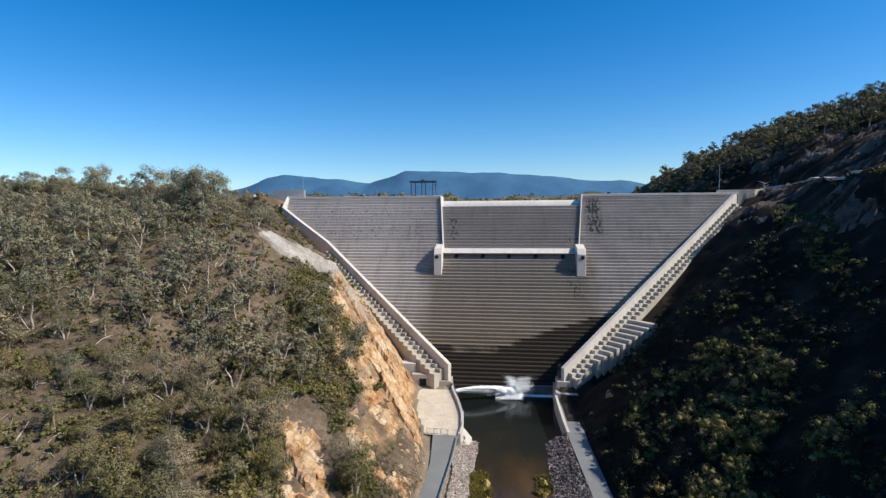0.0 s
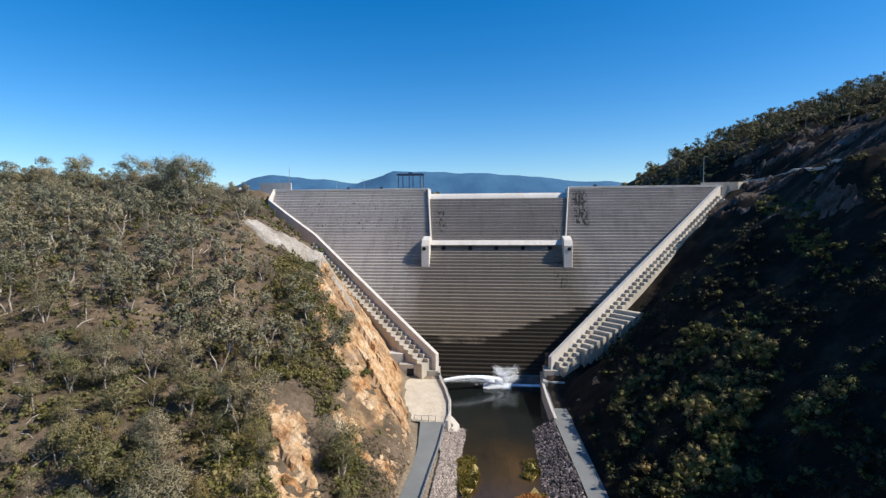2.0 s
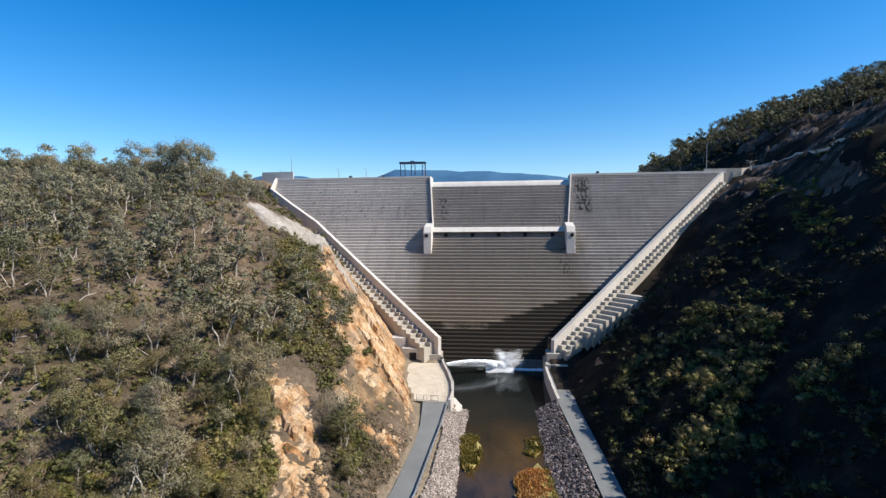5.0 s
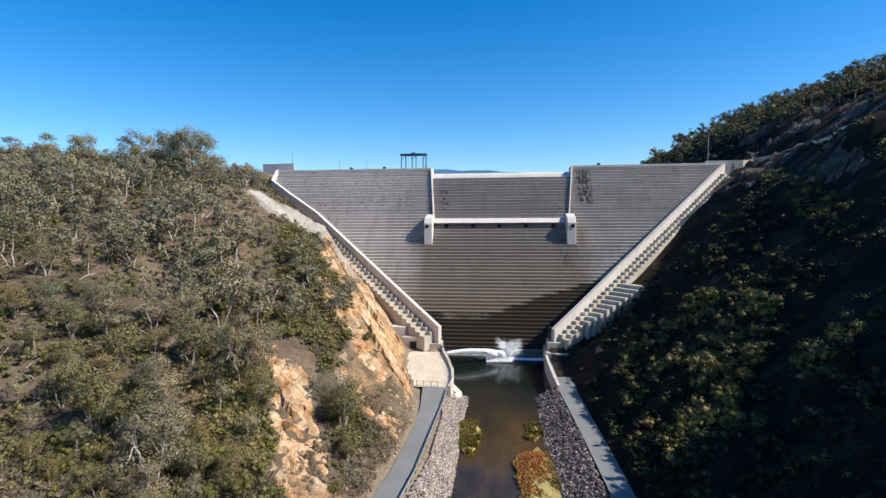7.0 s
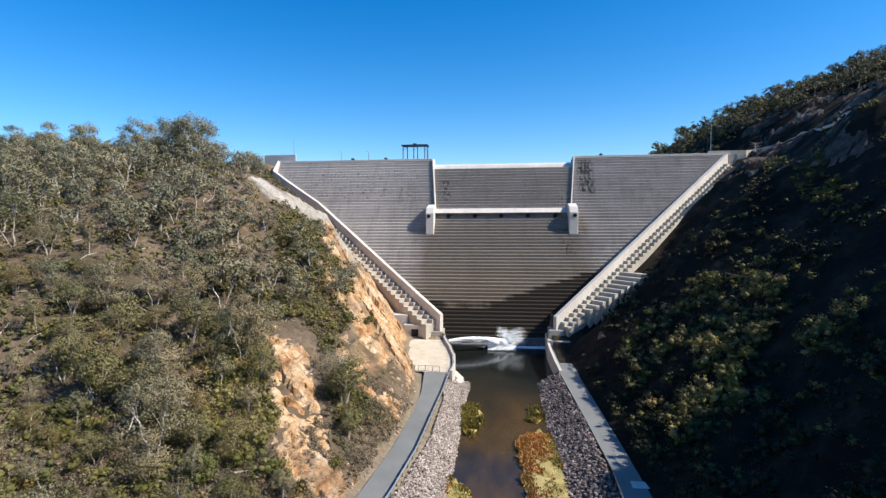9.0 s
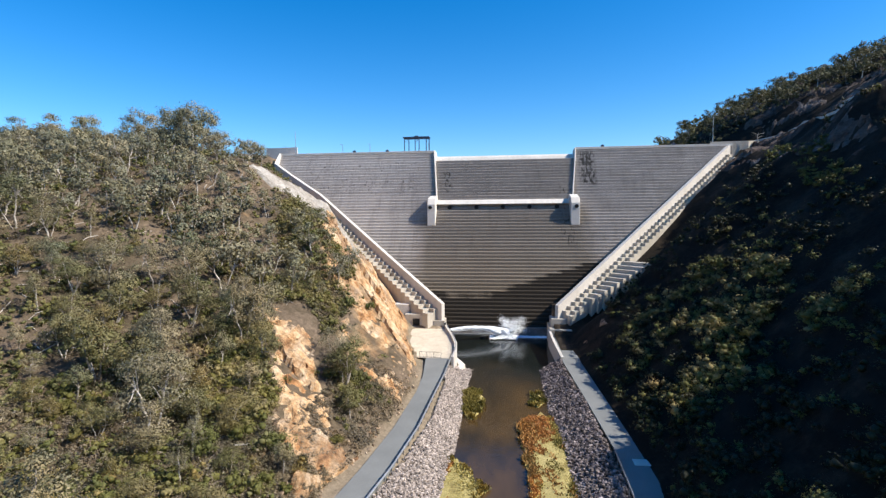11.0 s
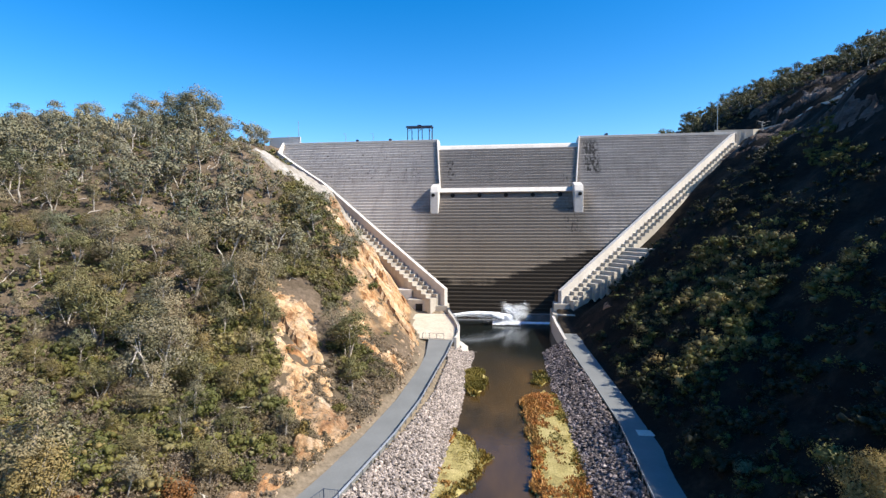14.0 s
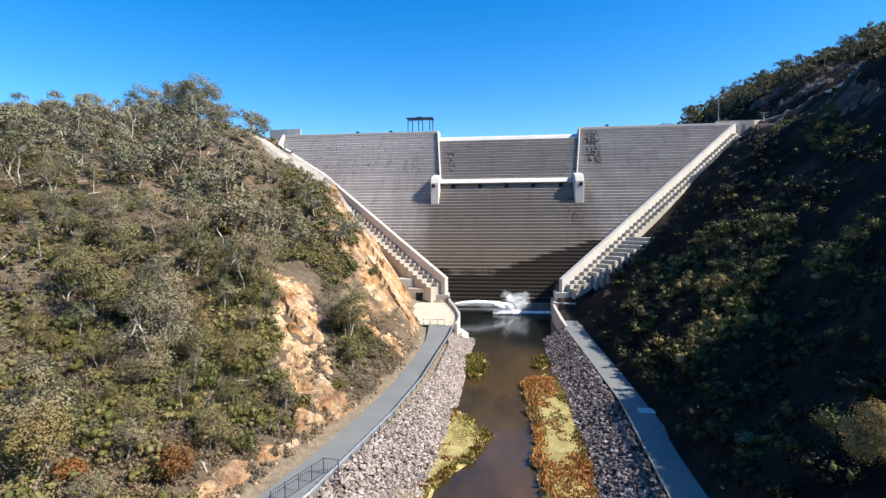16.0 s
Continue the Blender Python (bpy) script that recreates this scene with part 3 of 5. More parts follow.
# training walls, each with a run of blocks outside
def training_wall(side):
    bm = bmesh.new()
    n = Vector((0.655 * side, -0.756, 0))
    th = 1.3
    ys = list(WEST_Y)
    inner = [(wall_x(side, y), y) for y in ys]
    for (x0, y0), (x1, y1) in zip(inner, inner[1:]):
        t0, t1 = wall_z(side, y0), wall_z(side, y1)
        lo0, lo1 = t0 - 17, t1 - 17
        v = [(x0, y0, lo0), (x1, y1, lo1), (x1, y1, t1), (x0, y0, t0)]
        prism(bm, v, tuple(n * th), 0)
    bmesh.ops.remove_doubles(bm, verts=bm.verts, dist=0.01)
    return part("training_wall", bm, M_WALL, dam, "pale sloping chute wall stained along its foot")


for side in (-1, 1):
    wall = training_wall(side)
    n = Vector((0.655 * side, -0.756, 0))
    along = Vector(((wall_x(side, 228) - wall_x(side, 162)), 66, 0)).normalized()
    count = 47
    for k in range(count):
        y = 163.2 + k * (64 / count)
        f = (y - 162) / 66
        x = wall_x(side, y)
        top = wall_z(side, y) - 2.7 + 0.3 * f
        wide = 1.7
        a = Vector((x, y, top - 4.5)) + n * 1.2
        if side < 0 and k > 31:
            continue
        bm = bmesh.new()
        prism(bm, [tuple(a), tuple(a + along * 2.2), tuple(a + along * 2.2 + n * wide), tuple(a + n * wide)], (0, 0, 4.5), 0.05)
        part("buttress_block", bm, M_BLOCK, wall)
        # second course, one step lower, broad near the foot
        a = Vector((x, y, top - 12.0)) + n * (1.2 + wide)
        w2 = (3.0 + 0.75 * (k - 4) if 4 <= k <= 13 else 1.7) if side > 0 else (1.9 if k > 22 else 2.6)
        bm = bmesh.new()
        prism(bm, [tuple(a), tuple(a + along * 2.3), tuple(a + along * 2.3 + n * w2), tuple(a + n * w2)], (0, 0, 10.8), 0.05)
        part("abutment_step", bm, M_BLOCK, wall)

# foot blocks of the two walls
for xa, xb, ya, yb, za, zb in ((14.6, 19.2, 160.4, 166, 5.2, 8.1), (14.0, 20.6, 157, 168, -1, 5.4), (-22.2, -18.6, 160.6, 166, 3.5, 6.9)):
    bm = bmesh.new()
    box(bm, xa, xb, ya, yb, za, zb, 0.08)
    part("foot_block", bm, M_BLOCK, dam)

# low concrete mass with a dark doorway under the left stair of blocks
bm = bmesh.new()
box(bm, -31.5, -25.6, 160.6, 167, 3.5, 8.8, 0.08)
house = part("valve_chamber", bm, M_BLOCK, dam, "cream concrete chamber below the chute wall")
bm = bmesh.new()
box(bm, -28.8, -26.6, 160.45, 160.9, 4.7, 7.5, 0.03)
part("doorway", bm, M_DARK, house)
bm = bmesh.new()
box(bm, -35.5, -30.5, 163.5, 170, 3.5, 11.5, 0.08)
part("retaining_block", bm, M_WALL, dam)

# baffle sill in the basin
bm = bmesh.new()
prism(bm, [(-18.5, 171.5, -1.5), (-18.5, 171.5, 0.3), (3.2, 171.5, 0.35), (5.2, 171.5, 2.5), (15.5, 171.5, 2.6), (15.5, 171.5, -1.5)], (0, 1.7, 0), 0.06)
sill = part("sill", bm, M_SILL, dam, "low wet concrete sill, darkened for shade")
for x in (-6.7, -3.15, 0.35, 3.8):
    bm = bmesh.new()
    box(bm, x - 0.8, x + 0.8, 166.3, 168.0, -1.2, 0.6, 0.06)
    part("baffle_block", bm, M_DARK, dam)

# ---- roads ----
def strip(name, rows, material, thick, label, category, side=0):
    """A road from rows of (y, x left, x right, z)."""
    v, f = [], []
    pts = []
    for a, b in zip(rows, rows[1:]):
        n = max(2, int(abs(b[0] - a[0]) / 2))
        for i in range(n):
            pts.append([p + (q - p) * i / n for p, q in zip(a, b)])
    pts.append(list(rows[-1]))
    for y, xa, xb, z in pts:
        v += [(xa, y, z), (xb, y, z), (xb, y, z - thick), (xa, y, z - thick)]
    for i in range(len(pts) - 1):
        o = 4 * i
        f += [(o + k, o + (k + 1) % 4, o + 4 + (k + 1) % 4, o + 4 + k)[::-1] for k in range(4)]
    return tagged(raw(name, v, f, material), label, category, kind="structure")


ROAD_L = [(-60, -43, -36, 5.25), (20, -31, -25.8, 5.25), (46, -23.8, -19.0, 5.25), (58, -21.2, -17.0, 5.25), (68, -19.6, -15.4, 5.25), (82, -18.0, -14.0, 5.25), (100, -17.2, -13.4, 5.25), (110, -17.5, -13.0, 5.25), (124, -19.0, -12.8, 5.2)]
ROAD_R = [(-60, 16.5, 22.5, 3.3), (40, 16.6, 22.5, 3.3), (58, 17.2, 22.0, 3.3), (80, 17.8, 21.6, 3.3), (104, 16.6, 20.6, 3.3), (130, 15.0, 19.4, 3.3), (157, 14.2, 20.0, 3.9)]
strip("road", ROAD_L, M_ROAD, 0.5, "pale grey sealed access road along the bank", "road")
strip("road", ROAD_R, M_ROAD, 0.5, "narrow grey access road in hillside shade", "road")
bm = bmesh.new()
box(bm, 19.6, 22.4, 76.8, 78.8, 2.9, 3.36, 0.03)
tagged(part("concrete_slab", bm, M_WALL), "pale concrete slab set across the road edge", "slab", kind="structure")
strip("pavement", [(124, -21, -12.6, 5.26), (140, -27, -13.5, 5.0), (160, -31, -17.5, 4.6), (168, -33, -19, 4.6)], M_YARD, 1.2, "pale concrete apron below the dam", "apron")

# ---- river walls, banks and islands ----
def along_wall(name, pts, thick, z0, label, material=None, category="wall"):
    """A wall along plan points (x, y, top)."""
    bm = bmesh.new()
    n = len(pts)
    rows = []
    for i, (x, y, z) in enumerate(pts):
        a, b = Vector(pts[max(i - 1, 0)][:2]), Vector(pts[min(i + 1, n - 1)][:2])
        d = (b - a).normalized()
        o = Vector((d.y, -d.x)) * thick / 2
        rows.append([bm.verts.new((x + o.x, y + o.y, z0)), bm.verts.new((x + o.x, y + o.y, z)), bm.verts.new((x - o.x, y - o.y, z)), bm.verts.new((x - o.x, y - o.y, z0))])
    for r, q in zip(rows, rows[1:]):
        for k in range(4):
            bm.faces.new((r[k], r[(k + 1) % 4], q[(k + 1) % 4], q[k]))
    bm.faces.new(rows[0][::-1])
    bm.faces.new(rows[-1])
    bmesh.ops.recalc_face_normals(bm, faces=bm.faces)
    return tagged(part(name, bm, material or M_WALL), label, category, kind="structure")


along_wall("river_wall", [(-18.6, 163, 5.6), (-17.6, 158, 5.6), (-15.0, 148, 5.7), (-12.9, 138, 5.8), (-12.2, 130, 5.8), (-12.4, 124, 5.7)], 0.7, -1.5, "pale concrete river wall curving from the dam")
along_wall("river_wall_foot", [(-13.0, 137, 1.6), (-10.6, 131.5, 1.6), (-11.2, 127.5, 1.6)], 1.6, -1.5, "low pale concrete footing at the river wall", category="footing")
along_wall("river_wall_east", [(14.0, 158, 5.2), (14.2, 150, 4.7), (14.6, 140, 4.3), (15.1, 132.5, 3.9)], 0.7, -1.5, "short pale concrete wall between road and river")

def rock_shape(seed):
    rng = random.Random(seed)
    bm = bmesh.new()
    bmesh.ops.create_icosphere(bm, subdivisions=1, radius=1)
    for v in bm.verts:
        n = v.co.normalized()
        v.co = n * (0.75 + 0.5 * rng.random())
        v.co.x *= 1.15
        v.co.z *= 0.72
    for _ in range(3):
        c = Vector((rng.uniform(-1, 1), rng.uniform(-1, 1), rng.uniform(-1, 1))).normalized()
        for v in bm.verts:
            d = v.co.dot(c) - 0.62
            if d > 0:
                v.co -= c * d
    vs = [tuple(v.co) for v in bm.verts]
    fs = [tuple(v.index for v in f.verts) for f in bm.faces]
    bm.free()
    return vs, fs


SHAPES = [rock_shape(s) for s in range(10)]


def scatter_rocks(name, material, label, edges, y0, y1, count, near_y, size):
    """A bank of dumped rock: the nearest stones singly, the rest joined. edges(y) gives x and z at the top and at the water."""
    rng = random.Random(name)
    v, f = [], []
    rows = []
    ys = list(np.linspace(y0, y1, 50))
    for y in ys:
        (xa, za), (xb, zb) = edges(y)
        rows += [(xa, y, za - 0.5), ((xa + xb) / 2, y, (za + zb) / 2 - 0.5), (xb, y, zb - 0.5)]
    fs = [(3 * j + i, 3 * j + i + 1, 3 * j + i + 4, 3 * j + i + 3) for j in range(len(ys) - 1) for i in range(2)]
    base = tagged(raw(name, rows, fs, material), label, "riprap", kind="structure")
    meshes = []
    for i, (sv, sf) in enumerate(SHAPES):
        me = bpy.data.meshes.new("rock")
        me.from_pydata(sv, [], sf)
        me.materials.append(material)
        meshes.append(me)
    singles = 0
    for _ in range(count):
        y = y0 + (y1 - y0) * rng.random()
        (xa, za), (xb, zb) = edges(y)
        k = rng.random()
        s = size * (0.5 + 0.75 * rng.random() ** 2)
        p = Vector((xa + (xb - xa) * k, y, za + (zb - za) * k - 0.12 + 0.22 * rng.random()))
        rot = Euler((rng.uniform(-0.6, 0.6), rng.uniform(-0.6, 0.6), rng.uniform(0, 6.28)))
        if y < near_y and singles < 290:
            ob = new("rock", meshes[rng.randrange(10)])
            ob.matrix_world = Matrix.LocRotScale(p, rot, (s, s, s))
            ob.parent = base
            singles += 1
        else:
            sv, sf = SHAPES[rng.randrange(10)]
            m = rot.to_matrix() * s
            o = len(v)
            v += [tuple(m @ Vector(q) + p) for q in sv]
            f += [tuple(i + o for i in t) for t in sf]
    tagged(raw("loose_rock", v, f, material, base), kind="stuff")


def left_edges(y):
    xa = table(LEFT, y)[0] + 5.6
    xb = -8.0 + max(0, 62 - y) * -0.16 + (max(0, y - 122) * 0.05)
    xa = min(xa, -12.2)
    return (xa, 5.0 if y < 126 else 5.0 - (y - 126) * 0.45), (xb, -0.3)


def right_edges(y):
    return (table(RIGHT, y)[0] - 4.4 - (0.6 if y > 110 else 0), 3.1), (9.3 + 0.5 * min(max((100 - y) / 30, 0), 1), -0.25)


scatter_rocks("riprap_bank", M_ROCKS, "bank of pale grey broken granite rocks", left_edges, 38, 133, 16500, 45.5, 0.25)
scatter_rocks("riprap_bank_east", M_DROCKS, "bank of broken rocks, shade and sunlit specks in their colour", right_edges, 38, 134, 12000, 46.5, 0.345)


def islet(name, pts, label, height=0.5):
    """A low mud bank with an uneven outline."""
    v = []
    n = 48
    cx, cy = sum(p[0] for p in pts) / len(pts), sum(p[1] for p in pts) / len(pts)
    ring = []
    for i in range(n):
        t = i / n * len(pts)
        a, b = pts[int(t)], pts[(int(t) + 1) % len(pts)]
        k = t - int(t)
        x, y = a[0] + (b[0] - a[0]) * k, a[1] + (b[1] - a[1]) * k
        w = 1 + 0.22 * noise.noise((x * 0.45, y * 0.35, 0))
        ring.append((cx + (x - cx) * w, cy + (y - cy) * w))
    for s, z in ((1.06, -0.4), (1.0, 0.05), (0.8, height * 0.7), (0.4, height)):
        v += [(cx + (x - cx) * s, cy + (y - cy) * s, z + 0.06 * noise.noise((x, y, z))) for x, y in ring]
    v.append((cx, cy, height))
    f = [(j * n + i, j * n + (i + 1) % n, (j + 1) * n + (i + 1) % n, (j + 1) * n + i) for j in range(3) for i in range(n)]
    f += [(3 * n + i, 3 * n + (i + 1) % n, 4 * n) for i in range(n)]
    return tagged(raw(name, v, f, M_MUD, smooth=True), label, "islet", kind="structure")


M_MUD = simple("marsh_ground", [(0.3, (0.2, 0.15, 0.055)), (0.5, (0.34, 0.28, 0.105)), (0.7, (0.46, 0.37, 0.16))], 0.5, 0.95, 4.0, 0.5, 0.05)
ISLE_R = [(3.1, 97), (5.3, 101.2), (9.6, 101.7), (10.8, 94.5), (11.7, 86.3), (11.5, 75.2), (11.4, 68.2), (10.4, 58.7), (11.5, 40), (3.6, 38), (4.3, 58), (4.0, 63), (4.3, 70.7), (4.0, 83), (3.4, 90.8)]
ISLE_L = [(-11.3, 80.5), (-8.9, 83.6), (-4.8, 78.6), (-2.1, 73.7), (-3.4, 70.8), (-4.3, 66.1), (-6.9, 62), (-8.1, 60), (-8.4, 56.6), (-12.5, 46), (-16, 40), (-17, 46), (-13.2, 56), (-11.8, 61), (-11.4, 67.3), (-11, 74.8)]
ISLE_S = [(-8.3, 114.5), (-6.0, 116.0), (-4.2, 112), (-4.0, 105), (-6.1, 99), (-8.0, 102.8)]
ISLE_T = [(6.2, 115.5), (8.1, 115.9), (8.9, 110.3), (7.4, 107.3), (5.8, 108.8)]
islet("islet", ISLE_R, "long marshy islet grown with reeds")
islet("islet", ISLE_L, "marshy islet of yellow grass beside the rocks", 0.45)
islet("islet", ISLE_S, "small reedy mud bank at the rocks", 0.3)
islet("islet", ISLE_T, "tiny mud bank with a few reeds", 0.15)


def inside(x, y, pts):
    c, j = False, len(pts) - 1
    for i in range(len(pts)):
        (xi, yi), (xj, yj) = pts[i], pts[j]
        if (yi > y) != (yj > y) and x < (xj - xi) * (y - yi) / (yj - yi) + xi:
            c = not c
        j = i
    return c


def reeds(name, material, label, pts, n, tall, choose, seed):
    rng = random.Random(seed)
    v, f = [], []
    xs, ys = [p[0] for p in pts], [p[1] for p in pts]
    made = 0
    while made < n:
        x, y = rng.uniform(min(xs) - 0.6, max(xs) + 0.6), rng.uniform(min(ys) - 0.6, max(ys) + 0.6)
        if not inside(x + 1.3 * noise.noise((x * 0.4, y * 0.4, 21)), y, pts) or not choose(x, y, rng):
            made += 0.05
            continue
        made += 1
        for _ in range(7):
            a, h = rng.uniform(0, 6.28), tall * rng.uniform(0.5, 1.15)
            px, py = x + rng.gauss(0, 0.2), y + rng.gauss(0, 0.2)
            w = 0.05 + 0.05 * rng.random()
            dx, dy = math.cos(a) * w, math.sin(a) * w
            lx, ly = rng.gauss(0, 0.3) * h, rng.gauss(0, 0.3) * h
            o = len(v)
            v += [(px - dx, py - dy, 0.1), (px + dx, py + dy, 0.1), (px + dx * 1.6 + lx * 0.5, py + dy * 1.6 + ly * 0.5, 0.1 + h * 0.65), (px - dx * 1.6 + lx * 0.5, py - dy * 1.6 + ly * 0.5, 0.1 + h * 0.65), (px + lx, py + ly, 0.1 + h)]
            f += [(o, o + 1, o + 2, o + 3), (o + 3, o + 2, o + 4)]
    return tagged(raw(name, v, f, material), label, "reeds", kind="stuff")


def red_zone(x, y, rng):
    e = noise.noise((x * 0.22, y * 0.13, 9.0)) + 0.5 * noise.noise((x * 0.7, y * 0.4, 4.0))
    edge = min(max((6.4 - x) / 2.6, 0), 1)
    top = min(max((y - 86) / 14, 0), 1) * min(max((9.5 - x) / 3, 0.2), 1)
    low = 0.6 * min(max((70 - y) / 8, 0), 1)
    return rng.random() < max(edge, top, low) * 0.62 + 0.5 * e


reeds("reeds", M_REDREED, "rust-red reeds along the islet edge", ISLE_R, 2000, 0.8, red_zone, 11)
reeds("reeds", M_REED, "yellow-green reeds covering the islet", ISLE_R, 6000, 0.36, lambda x, y, r: not red_zone(x, y, r), 12)
reeds("reeds", M_SEDGE, "bright green sedge clumps on the islet", ISLE_R, 800, 0.6, lambda x, y, r: noise.noise((x * 0.35, y * 0.18, 17)) + 0.12 * (x - 8.5) > 0.22, 16)
reeds("reeds", M_REED, "yellow reeds on the mud bank", ISLE_L, 2200, 0.35, lambda x, y, r: r.random() < 0.25 or noise.noise((x * 0.4, y * 0.4, 2)) > 0.15, 13)
reeds("reeds", M_SEDGE, "olive sedge fringing the mud bank", ISLE_L, 480, 0.7, lambda x, y, r: not inside(x + 0.9, y - 0.8, ISLE_L) or not inside(x - 0.8, y + 1.6, ISLE_L), 14)
reeds("reeds", M_REDREED, "brown reeds fringing the mud bank", ISLE_L, 160, 0.7, lambda x, y, r: noise.noise((x * 0.3, y * 0.3, 5)) > 0.25, 18)
reeds("reeds", M_SEDGE, "clump of olive reeds by the rocks", ISLE_S, 420, 1.1, lambda x, y, r: noise.noise((x * 0.5, y * 0.3, 7)) > -0.25, 15)
reeds("reeds", M_SEDGE, "few olive reeds standing in the water", ISLE_T, 130, 0.8, lambda x, y, r: noise.noise((x * 0.9, y * 0.6, 3)) > 0.0, 19)

# ---- guard rails ----
def guard_rail(name, pts, label):
    """A W-beam on posts along plan points (x, y, z of the ground)."""
    rail = tagged(empty(name), label, "guard rail")
    line = []
    for a, b in zip(pts, pts[1:]):
        n = max(1, int((Vector(b) - Vector(a)).length / 2.5))
        line += [Vector(a).lerp(Vector(b), i / n) for i in range(n)]
    line.append(Vector(pts[-1]))
    v, f = [], []
    prof = [(0, 0.48), (0.09, 0.56), (0, 0.64), (0.09, 0.72), (0, 0.8), (-0.03, 0.8), (-0.03, 0.48)]
    for p in line:
        v += [(p.x + dx, p.y, p.z + dz) for dx, dz in prof]
    k = len(prof)
    for i in range(len(line) - 1):
        f += [(i * k + j, i * k + (j + 1) % k, (i + 1) * k + (j + 1) % k, (i + 1) * k + j) for j in range(k)]
    raw("beam", v, f, M_GALV, rail)
    bm = bmesh.new()
    box(bm, -0.07, 0.07, -0.07, 0.07, -0.4, 0.82, 0.01)
    first = part("post", bm, M_POST, rail)
    first.location = line[0] + Vector((-0.12, 0, 0))
    for p in line[1:]:
        ob = new("post", first.data)
        ob.parent, ob.location = rail, p + Vector((-0.12, 0, 0))
    return rail


M_POST = simple("weathered_post", [(0.3, (0.12, 0.12, 0.125)), (0.7, (0.2, 0.2, 0.2))], relief=0.1)
guard_rail("guard_rail", [(b + 0.35, y, z) for y, a, b, z in ROAD_L if y >= 20][:-1] + [(-12.6, 122.5, 5.2)], "galvanised guard rail at the road edge above rocks")
guard_rail("guard_rail", [(a - 0.4, y, z) for y, a, b, z in ROAD_R if 40 <= y <= 80], "galvanised guard rail beside the shaded road")


def mesh_fence(name, pts, high, label):
    """Posts, rails and a wire grid."""
    fence = tagged(empty(name), label, "fence")
    for a, b in zip(pts, pts[1:]):
        a, b = Vector(a), Vector(b)
        n = max(1, round((b - a).length / 1.8))
        for i in range(n + (1 if b == Vector(pts[-1]) else 0)):
            p = a.lerp(b, i / n)
            bm = bmesh.new()
            tube(bm, [p, p + Vector((0, 0, high))], [0.05, 0.05], 6)
            part("post", bm, M_STEEL, fence)
        for h in (0.15, high - 0.05):
            bm = bmesh.new()
            tube(bm, [a + Vector((0, 0, h)), b + Vector((0, 0, h))], [0.035, 0.035], 5)
            part("rail", bm, M_STEEL, fence)
        bm = bmesh.new()
        m = int((b - a).length / 0.25)
        for i in range(m):
            p = a.lerp(b, (i + 0.5) / m)
            tube(bm, [p + Vector((0, 0, 0.15)), p + Vector((0, 0, high - 0.05))], [0.012, 0.012], 3)
        part("wire_infill", bm, M_STEEL, fence)
    return fence


mesh_fence("security_fence", [(-21.6, 44, 5.2), (-19.0, 51.0, 5.2), (-17.6, 51.6, 4.8), (-17.2, 50.4, 4.4)], 1.8, "dark steel mesh fence beside the road")
mesh_fence("yard_fence", [(-20.6, 124.5, 5.2), (-15.2, 124.3, 5.2)], 1.5, "low steel fence across the dam apron")

# ---- crest furniture ----
def lamp_pole(x, y, z, h, arm):
    pole = tagged(empty("light_pole", x, y, z), "slim galvanised light pole on the dam crest", "light pole")
    bm = bmesh.new()
    tube(bm, [(0, 0, 0), (0, 0, h * 0.5), (0, 0, h)], [0.16, 0.12, 0.08], 8)
    part("shaft", bm, M_GALV, pole)
    if arm:
        bm = bmesh.new()
        tube(bm, [(0, 0, h - 0.1), (arm * 0.6, 0, h + 0.15), (arm, 0, h + 0.15)], [0.06, 0.05, 0.05], 6)
        box(bm, min(arm, arm * 1.5), max(arm, arm * 1.5), -0.12, 0.12, h + 0.08, h + 0.22, 0.02)
        part("lamp_arm", bm, M_GALV, pole)
    return pole


lamp_pole(-95.4, 230.5, 68, 11.2, 0)
lamp_pole(87.0, 230.5, 68, 12.8, 1.2)
for x in (-101.2, -73.8, -60.9, -33.8):
    lamp_pole(x, 233, 68, 5.0, -0.7)
for x in (-66.7, -51.6, 41.6, 70.4):
    bx = tagged(empty("light_box", x, CREST_Y - 0.4, CREST_Z + 0.25), "small dark floodlight box on the parapet", "floodlight")
    bm = bmesh.new()
    box(bm, -0.65, 0.65, -0.35, 0.35, 0, 0.75, 0.06)
    part("housing", bm, M_STEEL, bx)
    bm = bmesh.new()
    box(bm, -0.12, 0.12, -0.1, 0.1, 0.7, 1.0, 0.02)
    part("bracket", bm, M_GALV, bx)

gantry = tagged(empty("gantry_crane", -39.2, 233, CREST_Z - 0.3), "dark blue steel gantry crane on the dam crest", "gantry crane")
for x in (-5.3, -3.9, -0.4, 0.8, 4.6, 5.5):
    bm = bmesh.new()
    box(bm, x - 0.16, x + 0.16, -1.9 if x in (-5.3, -0.4, 4.6) else 1.5, -1.5 if x in (-5.3, -0.4, 4.6) else 1.9, 0, 7.2, 0.02)
    part("leg", bm, M_STEEL, gantry)
for y in (-1.7, 1.7):
    bm = bmesh.new()
    box(bm, -6.0, 6.0, y - 0.25, y + 0.25, 6.7, 7.4, 0.03)
    part("girder", bm, M_STEEL, gantry)
for x in (-5.6, -1.2, 0.6, 5.4):
    bm = bmesh.new()
    box(bm, x - 0.2, x + 0.2, -1.5, 1.5, 6.8, 7.3, 0.02)
    part("cross_beam", bm, M_STEEL, gantry)
for xa, xb in ((-5.3, -3.9), (-0.4, 0.8), (4.6, 5.5)):
    bm = bmesh.new()
    tube(bm, [(xa, -1.7, 4.8), (xb, 1.7, 6.8)], [0.09, 0.09], 5)
    part("brace", bm, M_STEEL, gantry)
bm = bmesh.new()
box(bm, -0.9, 0.7, -0.8, 0.8, 7.4, 8.0, 0.05)
